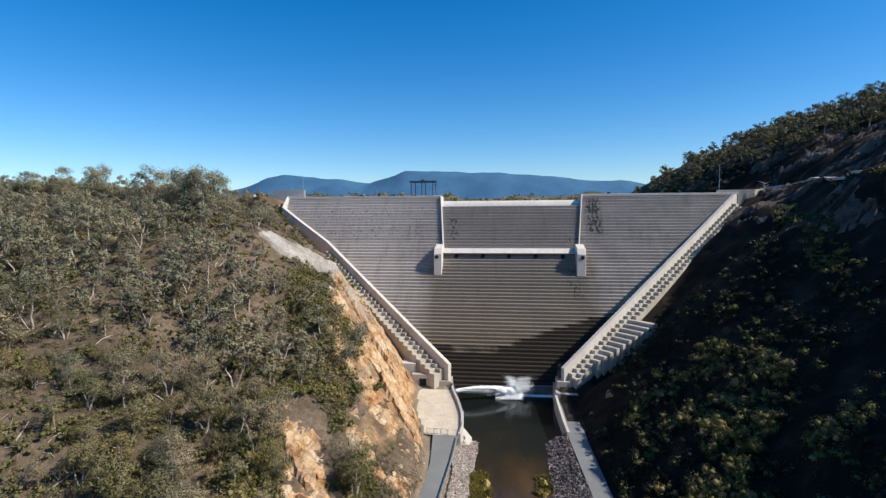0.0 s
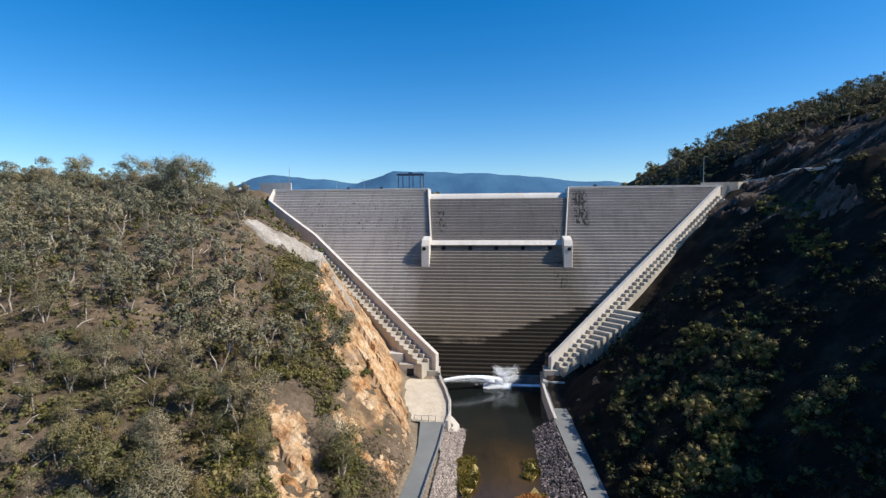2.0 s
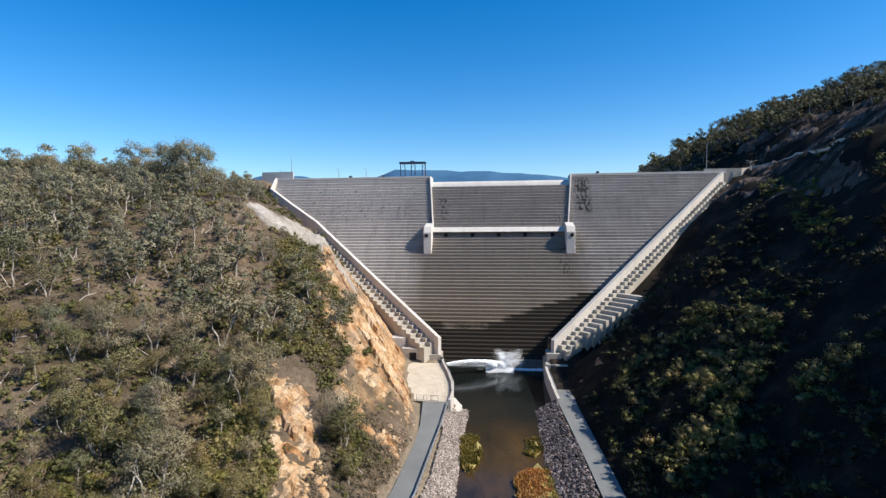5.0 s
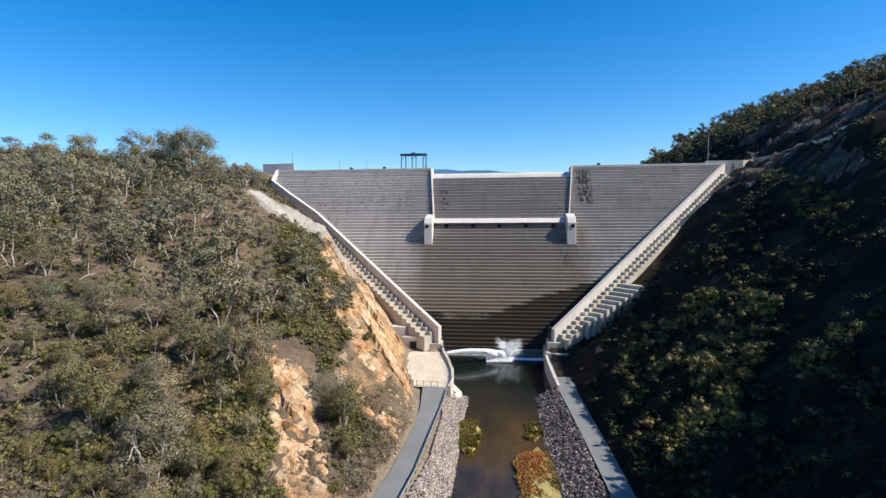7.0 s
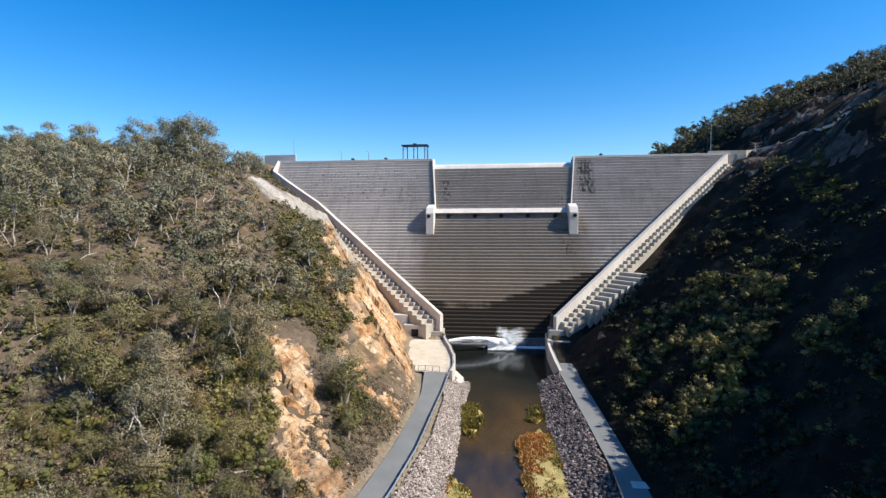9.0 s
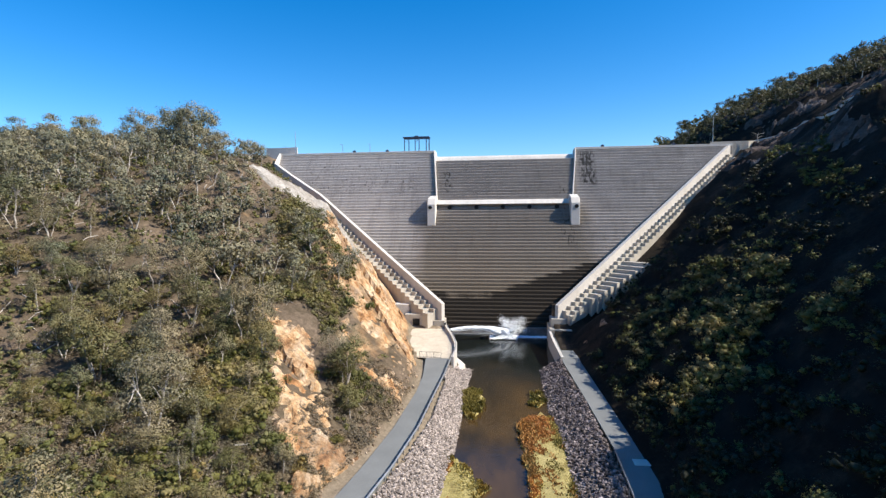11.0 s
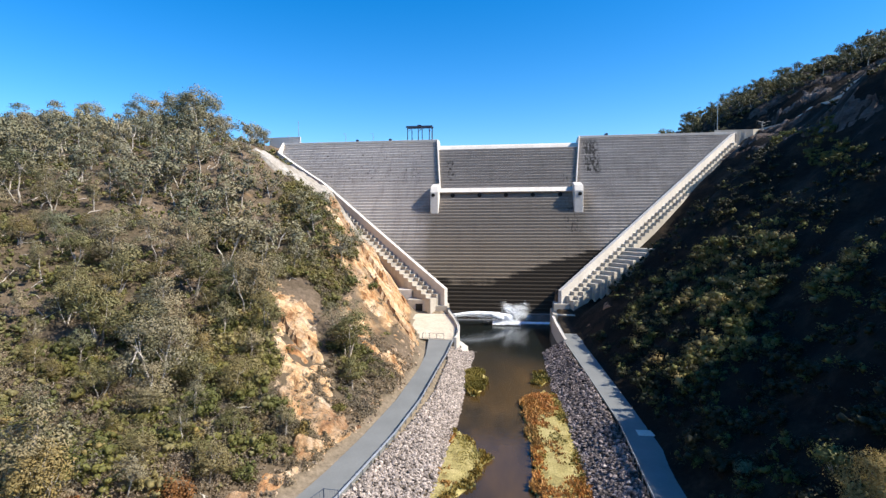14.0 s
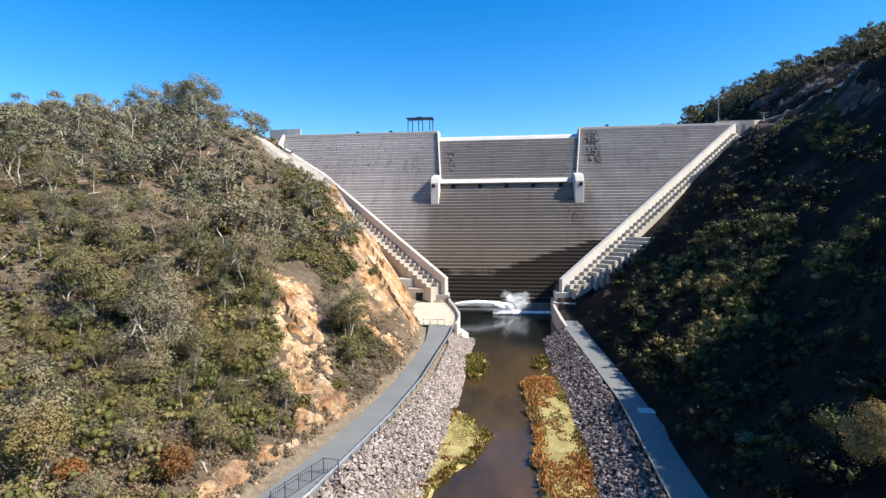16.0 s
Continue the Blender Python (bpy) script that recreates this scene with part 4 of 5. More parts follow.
part("hoist_trolley", bm, M_STEEL, gantry)
bm = bmesh.new()
box(bm, -4.6, -3.2, -0.8, 0.6, 0.3, 1.1, 0.05)
part("winch_cabinet", bm, M_STEEL, gantry)

M_TRACK = simple("grey_track_gravel", [(0.3, (0.34, 0.32, 0.30)), (0.7, (0.46, 0.44, 0.41))], 0.4, 0.95, 3.0, 0.4, 0.05)
along_wall("abutment_wall", [(-111, 233.5, 72.3), (-95.4, 232.5, 72.3)], 0.6, 62, "grey concrete upstand at the dam end")
along_wall("abutment_wall_east", [(85.6, 229.5, 69.9), (100.5, 229.5, 69.9), (108.5, 234.5, 70.6)], 0.6, 60, "grey concrete retaining wall at the crest road", M_BLOCK)
track = []
for y in range(152, 242, 6):
    x = track_x(y) - 0.6
    z = max(land(x - 1.5, y), land(x + 1.5, y)) + 0.3
    track.append((y, x - 1.8, x + 1.8, z))
strip("track", track, M_TRACK, 0.9, "grey unsealed track climbing the rock cut", "track")

# ---- white water from the outlet ----
jet = tagged(empty("water_jet", -17.0, 161.0, 4.0), "white jet of water arching from the outlet", "water jet")
rng = random.Random(5)


def arc(t):
    return Vector((18.5 * t, 6.4 * t, 2.4 * t - 4.6 * t * t))


bm = bmesh.new()
tube(bm, [arc(i / 23) for i in range(24)], [0.28 + 0.85 * (i / 23) for i in range(24)], 14)
for v in bm.verts:
    k = v.co.x / 18.5
    v.co += Vector((noise.noise(v.co * 0.8), noise.noise(v.co * 0.8 + Vector((5, 0, 0))), 0.8 * noise.noise(v.co * 0.8 + Vector((9, 0, 0))))) * 0.7 * k
part("stream", bm, M_FOAM, jet)


def droplets(parent, n, where, size):
    v, f = [], []
    for _ in range(n):
        p, s = where()
        s *= size
        o = len(v)
        for d in ((1, 1, 1), (-1, -1, 1), (-1, 1, -1), (1, -1, -1)):
            v.append((p[0] + s * d[0] * rng.uniform(0.6, 1.4), p[1] + s * d[1], p[2] + s * d[2] * rng.uniform(0.6, 1.6)))
        f += [(o, o + 1, o + 2), (o, o + 3, o + 1), (o, o + 2, o + 3), (o + 1, o + 3, o + 2)]
    return tagged(raw("spray", v, f, M_FOAM, parent), kind="stuff")


FINGERS = [(rng.uniform(-2.5, 5.0), rng.uniform(-1, 1.5), rng.uniform(4.5, 9.8)) for _ in range(16)]


def plume():
    """Ballistic fingers thrown up where the jet lands."""
    vx, vy, vz = rng.choice(FINGERS)
    t = 1.15 * rng.random() ** 0.8
    p = Vector((18.6 + vx * t, 6.6 + vy * t, -2.3 + vz * t - 4.9 * t * t))
    w = 0.1 + 0.5 * t
    p += Vector((rng.gauss(0, w), rng.gauss(0, w), rng.gauss(0, w)))
    return (p.x, p.y, max(p.z, -3.9)), 0.4 + rng.random() * (1.4 - 0.7 * t)


def drizzle():
    t = rng.random()
    p = arc(t)
    return (p.x + rng.gauss(0, 0.4), p.y + rng.gauss(0, 0.4), p.z - abs(rng.gauss(0, 0.3 + 1.1 * t)) + 0.3 * t), 0.4 + rng.random()


def boil():
    x = 12.5 + 9 * rng.random()
    return (x, 6.0 + rng.gauss(0, 1.1), -3.7 + abs(rng.gauss(0, 0.55)) * (1 - abs(x - 17.5) / 7)), 0.6 + rng.random()


droplets(jet, 13000, plume, 0.036)
droplets(jet, 11000, drizzle, 0.03)
droplets(jet, 8000, boil, 0.05)
foam_v = []
for i in range(60):
    for j in range(4):
        x = -4.5 + 20.0 * i / 59
        hump = 0.9 * math.exp(-((x - 1.0) / 3.0) ** 2)
        foam_v.append((x, 168.6 + 0.7 * j + 0.3 * noise.noise((x, j, 0)), (0.25 if x < 4 else 0.32) + (0.35 + hump) * abs(noise.noise((x * 1.1, j * 0.7, 3.0))) - (0.6 if j in (0, 3) else 0)))
ff = [(i * 4 + j, (i + 1) * 4 + j, (i + 1) * 4 + j + 1, i * 4 + j + 1) for i in range(59) for j in range(3)]
tagged(raw("foam", foam_v, ff, M_FOAM, smooth=True), "strip of white foam along the basin sill", "foam", kind="stuff")

# ---- outlet valve, handrail, hut ----
valve = tagged(empty("outlet_valve", -18.4, 160.0, 4.6), "brown steel outlet valve at the river wall", "valve")
bm = bmesh.new()
tube(bm, [(-1.6, -0.5, -0.3), (-0.6, 0.2, -0.3), (1.2, 0.9, -0.4)], [0.5, 0.5, 0.45], 12)
part("pipe", bm, M_POST, valve)
for k in (-0.9, 0.9):
    bm = bmesh.new()
    tube(bm, [(k, 0.3 + 0.4 * k, -0.35), (k + 0.15, 0.36 + 0.4 * k, -0.35)], [0.7, 0.7], 14)
    part("flange", bm, M_POST, valve)
bm = bmesh.new()
tube(bm, [(0, 0.4, 0), (0, 0.4, 1.3)], [0.12, 0.1], 8)
box(bm, -0.4, 0.4, 0.1, 0.7, 1.2, 1.8, 0.05)
part("actuator", bm, M_POST, valve)


def handrail(name, pts, label):
    rail = tagged(empty(name), label, "handrail")
    line = []
    for a, b in zip(pts, pts[1:]):
        n = max(1, round((Vector(b) - Vector(a)).length / 1.6))
        line += [Vector(a).lerp(Vector(b), i / n) for i in range(n)]
    line.append(Vector(pts[-1]))
    bm = bmesh.new()
    tube(bm, [(0, 0, -0.05), (0, 0, 1.1)], [0.04, 0.04], 6)
    first = part("post", bm, M_STEEL, rail)
    first.location = line[0]
    for p in line[1:]:
        ob = new("post", first.data)
        ob.parent, ob.location = rail, p
    for h in (0.55, 1.1):
        bm = bmesh.new()
        tube(bm, [p + Vector((0, 0, h)) for p in line], [0.035] * len(line), 6)
        part("rail", bm, M_STEEL, rail)


handrail("handrail", [(-17.6, 158, 5.6), (-15.0, 148, 5.7), (-12.9, 138, 5.8), (-12.2, 130, 5.8), (-12.4, 124, 5.7)], "dark steel handrail on the curved river wall")

hut = tagged(empty("site_hut", -128, 243, land(-128, 243)), "small white site hut behind the hilltop", "hut")
bm = bmesh.new()
box(bm, -2.2, 2.2, -1.2, 1.2, -0.5, 2.4, 0.06)
part("walls", bm, M_WALL, hut)
bm = bmesh.new()
prism(bm, [(-2.5, -1.5, 2.4), (-2.5, 1.5, 2.4), (-2.5, 1.5, 2.55), (-2.5, -1.5, 2.75)], (5.0, 0, 0), 0.03)
part("roof", bm, M_GALV, hut)

# ---- bare rock and sprayed concrete on the left side ----
def rock_mask(x, y):
    """1 where the cut rock shows, 0 where soil covers it."""
    lx = table(LEFT, y)[0]
    d = lx - x
    w = 1.7 * fbm(x * 0.16, y * 0.16, 12.0, 3)
    a = 5.2 - near_line(x, y, [(-41, 93), (-36, 87), (-31, 76), (-27, 68)])
    b = min(15.0 - d, 12.0 - abs(y - 106) * 0.75, d + 1.0)
    c = min(3.4 + (70 - y) * 0.02 - d, (84 - y) * 0.5, (y - 36) * 0.5, d + 0.5)
    e = min(17 - d, 9 - abs(y - 124) * 0.8, d - 1)
    g = min(27 - d, 19 - abs(y - 154) * 0.9, d - 0.5)
    return min(max(0.5 + (max(a, b, c, e, g) + w) * 0.35, 0), 1) * min(max((d - 0.3) / 1.5, 0), 1)


def facet(x, y, k, seed):
    """Tilted flat blocks in the pattern of the joints."""
    u, w = (0.86 * x + 0.5 * y) * k, (0.86 * y - 0.5 * x) * k * 0.5
    c = noise.voronoi((u, w, seed))[1][0]
    a, b, h = (noise.cell((c.x * 53.1 + i * 17.3, c.y * 47.7, c.z * 31.9)) for i in range(3))
    return 1.3 * (h - 0.5) + 1.6 * (a - 0.35) * (u - c.x) + 1.6 * (b - 0.5) * (w - c.y)


def crag(x, y):
    """Blocky relief: tilted slabs of three sizes, with some rough breakage."""
    x += 0.8 * noise.noise((x * 0.3, y * 0.3, 4.0))
    return 0.8 * facet(x, y, 0.13, 1.5) + 0.2 * facet(x, y, 0.38, 3.5) + 0.1 * facet(x, y, 1.0, 5.5) + 0.32 * fbm(x * 0.9, y * 0.9, 5.0, 3)


def skin(name, material, x0, x1, y0, y1, step, mask, relief, label, category, lift=0.65, sink=1.6):
    """A finer surface that rises out of the ground where its mask says so."""
    xs, ys = np.arange(x0, x1, step), np.arange(y0, y1, step)
    v, keep = [], []
    for y in ys:
        for x in xs:
            m = mask(x, y)
            keep.append(m > 0.02)
            v.append((x - 0.5 * m * relief(x + 31, y), y, land(x, y) - sink + (sink + lift) * m + m * relief(x, y)))
    n = len(xs)
    f = []
    for j in range(len(ys) - 1):
        for i in range(n - 1):
            q = (j * n + i, j * n + i + 1, (j + 1) * n + i + 1, (j + 1) * n + i)
            if any(keep[k] for k in q):
                f.append(q)
    return tagged(raw(name, v, f, material), label, category, kind="structure")


def rock_material():
    m, nt, b = nodes_of("orange_cut_rock")
    s = tex_noise(nt, 0.28, 8, 0.74, stretch=(1.0, 0.6, 0.5))
    c = ramp(nt, s, [(0.30, (0.12, 0.07, 0.045)), (0.40, (0.42, 0.21, 0.09)), (0.49, (0.57, 0.37, 0.2)), (0.6, (0.66, 0.50, 0.34)), (0.75, (0.70, 0.60, 0.47))])
    big = tex_noise(nt, 0.08, 3, 0.6)
    c = mix(nt, c, (0.21, 0.13, 0.085), calc(nt, "MULTIPLY", ramp(nt, big, [(0.48, (0, 0, 0)), (0.6, (1, 1, 1))]), 0.65))
    v = nt.nodes.new("ShaderNodeTexVoronoi")
    v.feature = "DISTANCE_TO_EDGE"
    v.inputs["Scale"].default_value = 0.5
    mp = nt.nodes.new("ShaderNodeMapping")
    mp.inputs["Rotation"].default_value, mp.inputs["Scale"].default_value = (0.5, 0.4, 0.7), (1.0, 0.3, 0.6)
    nt.links.new(nt.nodes.new("ShaderNodeNewGeometry").outputs["Position"], mp.inputs[0])
    nt.links.new(mp.outputs[0], v.inputs["Vector"])
    joint = ramp(nt, v.outputs["Distance"], [(0.0, (0.35,) * 3), (0.09, (1.0,) * 3)])
    c = mix(nt, c, joint, 0.45, "MULTIPLY")
    f = tex_noise(nt, 2.4, 6, 0.78)
    c = mix(nt, c, ramp(nt, f, [(0.3, (0.55,) * 3), (0.7, (1.25,) * 3)]), 1.0, "MULTIPLY")
    nt.links.new(c, b.inputs["Base Color"])
    b.inputs["Roughness"].default_value = 0.95
    b.inputs["Specular IOR Level"].default_value = 0.1
    bump(nt, b, f, 0.8, 0.25)
    return m


M_ROCK = rock_material()
M_RUBBLE = simple("cream_rubble", [(0.3, (0.28, 0.19, 0.12)), (0.7, (0.46, 0.36, 0.26))], 0.5, 0.95, 3.0, 0.5, 0.05, island=0.45)
skin("cliff", M_ROCK, -62, -14, 38, 174, 0.45, rock_mask, lambda x, y: crag(x, y) * min(max((y - 30) / 40, 0.4), 1), "broken orange and cream rock cut above the road", "cliff")


def shot_mask(x, y):
    t = min(near_line(x, y, [(-69, 145.5), (-66, 150), (-62, 154)]) - 5.4, near_line(x, y, [(-59, 157), (-54, 160), (-50, 160)]) - 5.2)
    return min(max(0.5 + (2.0 * fbm(x * 0.16, y * 0.16, 2.0, 3) - t) * 0.6, 0), 1)


skin("sprayed_slope", M_SHOT, -90, -42, 130, 176, 0.6, shot_mask, lambda x, y: 0.7 * fbm(x * 0.13, y * 0.13, 9.0, 4), "rough pale sprayed concrete over the rock slope", "sprayed concrete", 0.7)

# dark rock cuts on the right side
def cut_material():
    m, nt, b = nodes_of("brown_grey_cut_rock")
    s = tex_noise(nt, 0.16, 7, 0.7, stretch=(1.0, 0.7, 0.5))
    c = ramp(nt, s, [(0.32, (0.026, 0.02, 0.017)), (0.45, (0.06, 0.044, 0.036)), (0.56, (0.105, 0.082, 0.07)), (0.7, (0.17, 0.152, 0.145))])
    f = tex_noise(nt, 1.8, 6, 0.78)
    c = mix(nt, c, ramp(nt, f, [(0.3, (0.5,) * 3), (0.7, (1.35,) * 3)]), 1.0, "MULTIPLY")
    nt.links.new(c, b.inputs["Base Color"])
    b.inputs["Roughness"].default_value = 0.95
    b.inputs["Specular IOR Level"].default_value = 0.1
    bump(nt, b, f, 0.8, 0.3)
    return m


M_CUT = cut_material()


def upper_cut(x, y):
    z = land(x, y)
    return min(max((z - 52 + 7 * fbm(x * 0.08, y * 0.08, 15.0, 3)) * 0.25, 0), 1) * min(max((y - 112) * 0.08, 0), 1) * min(max((300 - y) * 0.1, 0), 1) * min(max((abs(x - track_x(y) + 0.6) - 2.6) * 0.6, 0), 1)


def toe_cut(x, y):
    d = x - table(RIGHT, y)[0]
    return min(max(0.5 + (min(9.5 - d, 15 - abs(y - 146) * 0.9, d - 0.2) + 2.5 * fbm(x * 0.2, y * 0.2, 16.0, 3)) * 0.35, 0), 1) * min(max(d - 0.3, 0), 1)


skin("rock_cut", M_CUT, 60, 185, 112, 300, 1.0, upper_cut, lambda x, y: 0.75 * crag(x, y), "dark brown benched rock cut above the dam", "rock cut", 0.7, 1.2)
M_TOE = simple("orange_brown_rock", [(0.3, (0.16, 0.095, 0.06)), (0.5, (0.36, 0.215, 0.125)), (0.7, (0.48, 0.34, 0.23))], 0.3, 0.95, 2.4, 0.7, 0.2)
skin("toe_rock", M_TOE, 18, 36, 126, 168, 0.45, toe_cut, lambda x, y: 0.7 * crag(x, y), "orange-brown rock slope beside the road", "rock slope", 0.3, 1.2)


def rubble():
    """Fallen stones along the cliff foot."""
    r = random.Random(77)
    v, f = [], []
    for _ in range(420):
        y = 42 + 84 * r.random()
        lx = table(LEFT, y)[0]
        d = 0.3 + abs(r.gauss(0, 2.2))
        x = lx - d
        s = 0.08 + 0.34 * r.random() ** 4
        p = Vector((x, y, land(x, y) + 0.3 * s))
        m = Euler((r.uniform(0, 6), r.uniform(0, 6), r.uniform(0, 6))).to_matrix() * s
        sv, sf = SHAPES[r.randrange(10)]
        o = len(v)
        v += [tuple(m @ Vector(q) + p) for q in sv]
        f += [tuple(i + o for i in t) for t in sf]
    tagged(raw("rubble", v, f, M_RUBBLE), "cream stones fallen along the cliff foot", "rubble", kind="stuff")


rubble()

# ---- vegetation ----
g = (1 + 5 ** 0.5) / 2
ICO = [Vector(p).normalized() for p in ((-1, g, 0), (1, g, 0), (-1, -g, 0), (1, -g, 0), (0, -1, g), (0, 1, g), (0, -1, -g), (0, 1, -g), (g, 0, -1), (g, 0, 1), (-g, 0, -1), (-g, 0, 1))]
ICO_F = [(0, 11, 5), (0, 5, 1), (0, 1, 7), (0, 7, 10), (0, 10, 11), (1, 5, 9), (5, 11, 4), (11, 10, 2), (10, 7, 6), (7, 1, 8), (3, 9, 4), (3, 4, 2), (3, 2, 6), (3, 6, 8), (3, 8, 9), (4, 9, 5), (2, 4, 11), (6, 2, 10), (8, 6, 7), (9, 8, 1)]


def leaf_cloud(rng, blobs, per, size, droop=0.3, core=0.4, up=0.15, hub=None):
    """Leaf sprays packed round a ragged heart, blob by blob (x, y, z, radius across, radius up)."""
    rs = np.random.RandomState(rng.randrange(1 << 30))
    B = np.array(blobs, float)
    V, F, N, o = [], [], [], 0
    if core:
        big = B[B[:, 3] > 0.3]
        ico = np.array([tuple(d) for d in ICO])
        k = core * (0.7 + 0.6 * rs.rand(len(big), len(ico), 1))
        c = big[:, None, :3] + ico[None] * k * big[:, None, [3, 3, 4]]
        V.append(c.reshape(-1, 3))
        N.append((ico[None] + rs.normal(size=c.shape) * 0.25).reshape(-1, 3))
        f = np.array(ICO_F)[None] + len(ico) * np.arange(len(big))[:, None, None]
        F += f.reshape(-1, 3).tolist()
        o = len(ico) * len(big)
    idx = np.repeat(np.arange(len(B)), np.maximum(1, (per * (0.6 + 0.8 * rs.rand(len(B)))).astype(int)))
    n = len(idx)

    def unit(q):
        return q / np.maximum(np.linalg.norm(q, axis=1, keepdims=True), 1e-6)
    u = rs.normal(size=(n, 3))
    u = unit(unit(u) + (0, 0, up)) * np.clip(rs.normal(0.78, 0.24, size=(n, 1)), 0.1, 1.5)
    u *= 1 + 0.28 * np.sin(u[:, :1] * 5.1 + idx[:, None] * 1.7) * np.sin(u[:, 1:2] * 4.7 + idx[:, None]) * np.sin(u[:, 2:] * 5.6 + 1.0)
    p = B[idx, :3] + u * B[idx][:, [3, 3, 4]]
    a = unit(rs.normal(size=(n, 3)) * (1, 1, 0.6) - (0, 0, droop))
    n2 = unit(u * 1.5 + rs.normal(size=(n, 3)) * 0.55 + (0, 0, 0.2))
    b = unit(np.cross(a, n2))
    a = np.cross(n2, b)
    sz = size * (0.55 + 0.9 * rs.rand(n, 1))
    w = sz * (0.4 + 0.35 * rs.rand(n, 1))
    q = np.stack([p - a * sz * 0.5, p + b * w * 0.5, p + a * sz * 0.6, p - b * w * 0.5], 1).reshape(-1, 3)
    V.append(q)
    F += (np.arange(n * 4).reshape(-1, 4) + o).tolist()
    soft = unit(u * (1, 1, 1.25)) + 0.35 * n2 + (0, 0, 0.1)
    if hub is not None:
        soft = 0.8 * soft + 0.9 * unit((p - np.array(hub)) * (1, 1, 1.3))
    soft = unit(soft + rs.normal(size=(n, 3)) * 0.15)
    N.append(np.repeat(soft, 4, axis=0))
    return np.concatenate(V).tolist(), F, np.concatenate(N)


NORMALS = {}


def gum_tree(seed, height, material, leaves=4800, label="grey-green gum tree with pale bare trunk", leaf=0.215, wide=1.0, clumps=4, sides=6, heart=0.0, head=(0.135, 0.195)):
    """A gum: one to three pale stems that fork into limbs, each limb under its own rounded head of leaf clumps."""
    rng = random.Random(seed)
    tree = tagged(empty("gum_tree"), label, "tree", group="gum trees on the hillside")
    bm = bmesh.new()
    blobs = []
    stems = rng.choice((1, 1, 2, 2, 3))
    turn = rng.uniform(0, 6.28)
    for s in range(stems):
        a = turn + 6.28 * s / stems + rng.uniform(-0.5, 0.5)
        lean = (0.07 if stems == 1 else rng.uniform(0.14, 0.24)) * wide
        top = height * rng.uniform(0.6, 0.7) - (0 if s == 0 else height * rng.uniform(0.0, 0.18))
        pts = []
        for i in range(6):
            k = i / 5
            out = lean * height * (0.12 * (s > 0) + k ** 1.4)
            pts.append(Vector((math.cos(a) * out + rng.gauss(0, 0.12), math.sin(a) * out + rng.gauss(0, 0.12), -0.6 + (top + 0.6) * k)))
        r0 = 0.021 * height * (1 if s == 0 else 0.75)
        tube(bm, pts, [r0 * (1 - 0.65 * i / 5) for i in range(6)], sides)
        c = pts[-1]
        heads = rng.randint(6, 8) if stems == 1 else rng.randint(3, 5)
        for l in range(heads):
            b = 2.4 * l + rng.uniform(-0.5, 0.5)
            far = height * wide * (0.05 if l == 0 else rng.uniform(0.12, 0.23))
            q = c + Vector((math.cos(b) * far, math.sin(b) * far, height * (0.19 if l == 0 else rng.uniform(-0.2, 0.15))))
            R = height * rng.uniform(*head) * wide
            for m in range(clumps):
                e = 2.1 * m + rng.uniform(-0.6, 0.6)
                side = 0.1 if m == 0 else rng.uniform(0.45, 0.9)
                rr = R * rng.uniform(0.55, 0.9)
                blobs.append((q.x + math.cos(e) * side * R, q.y + math.sin(e) * side * R, q.z + R * (0.35 if m == 0 else rng.uniform(-0.5, 0.2)), rr, rr * rng.uniform(0.6, 0.95)))
            p0 = pts[3].lerp(pts[5], rng.uniform(0.0, 0.8))
            tube(bm, [p0, p0.lerp(q, 0.5) + Vector((rng.gauss(0, 0.15), rng.gauss(0, 0.15), -0.03 * height)), q], [r0 * 0.45, r0 * 0.32, r0 * 0.12], max(sides - 2, 3))
    part("trunk", bm, M_TRUNK, tree, "smooth pale bark")
    v, f, n = leaf_cloud(rng, blobs, leaves / len(blobs), leaf, 0.3, heart, 0.1, np.mean(np.array(blobs)[:, :3], 0) - (0, 0, 0.08 * height))
    NORMALS[raw("crown", v, f, material, tree, normals=n).data.name] = n
    return tree


def bare(x, y):
    """Places on the left side kept clear: rock cuts, sprayed concrete, road margin."""
    lx, lz, lw, lr, ls = table(LEFT, y)
    d = lx - x
    if d < 3 or y < 176 and d < 34 and rock_mask(x, y) > 0.3:
        return True
    if 60 < y < 122 and d < lw + 1:
        return noise.noise((x * 0.11, y * 0.11, 3.3)) < 0.32
    if y >= 122 and d < 9 + (y - 122) * 0.12:
        return True
    return 128 < y < 176 and (shot_mask(x, y) > 0.05 or shot_mask(x - 4, y) > 0.05 or d < 15)


PROTO = [gum_tree(1, 8.5, M_LEAF), gum_tree(2, 9.5, M_LEAF), gum_tree(3, 8.0, M_LEAF2, label="olive gum tree with several pale stems"), gum_tree(4, 9.0, M_LEAF, 2600, "thin grey gum tree with sparse crown", 0.19, 0.8),
         gum_tree(5, 7.5, M_LEAF2, label="dense olive gum tree on the dry slope"), gum_tree(6, 10.0, M_LEAF, 6000, wide=1.15), gum_tree(7, 8.5, M_LEAF2, label="olive gum tree with several pale stems"), gum_tree(8, 7.0, M_LEAF, 2000, "thin grey gum tree with sparse crown", 0.19, 0.8),
         gum_tree(9, 9.0, M_LEAF, wide=1.1), gum_tree(10, 8.0, M_LEAF2, label="dense olive gum tree on the dry slope")]
LOW = [gum_tree(40 + i, 8.0 + 0.5 * (i % 4), M_LEAF if i % 3 else M_LEAF2, 800, leaf=0.44, clumps=2, sides=4, wide=1.05) for i in range(6)]
rng = random.Random(42)
spots = []


def far_enough(x, y, gap):
    return all((x - a) ** 2 + (y - b) ** 2 > gap * gap for a, b in spots)


used = set()


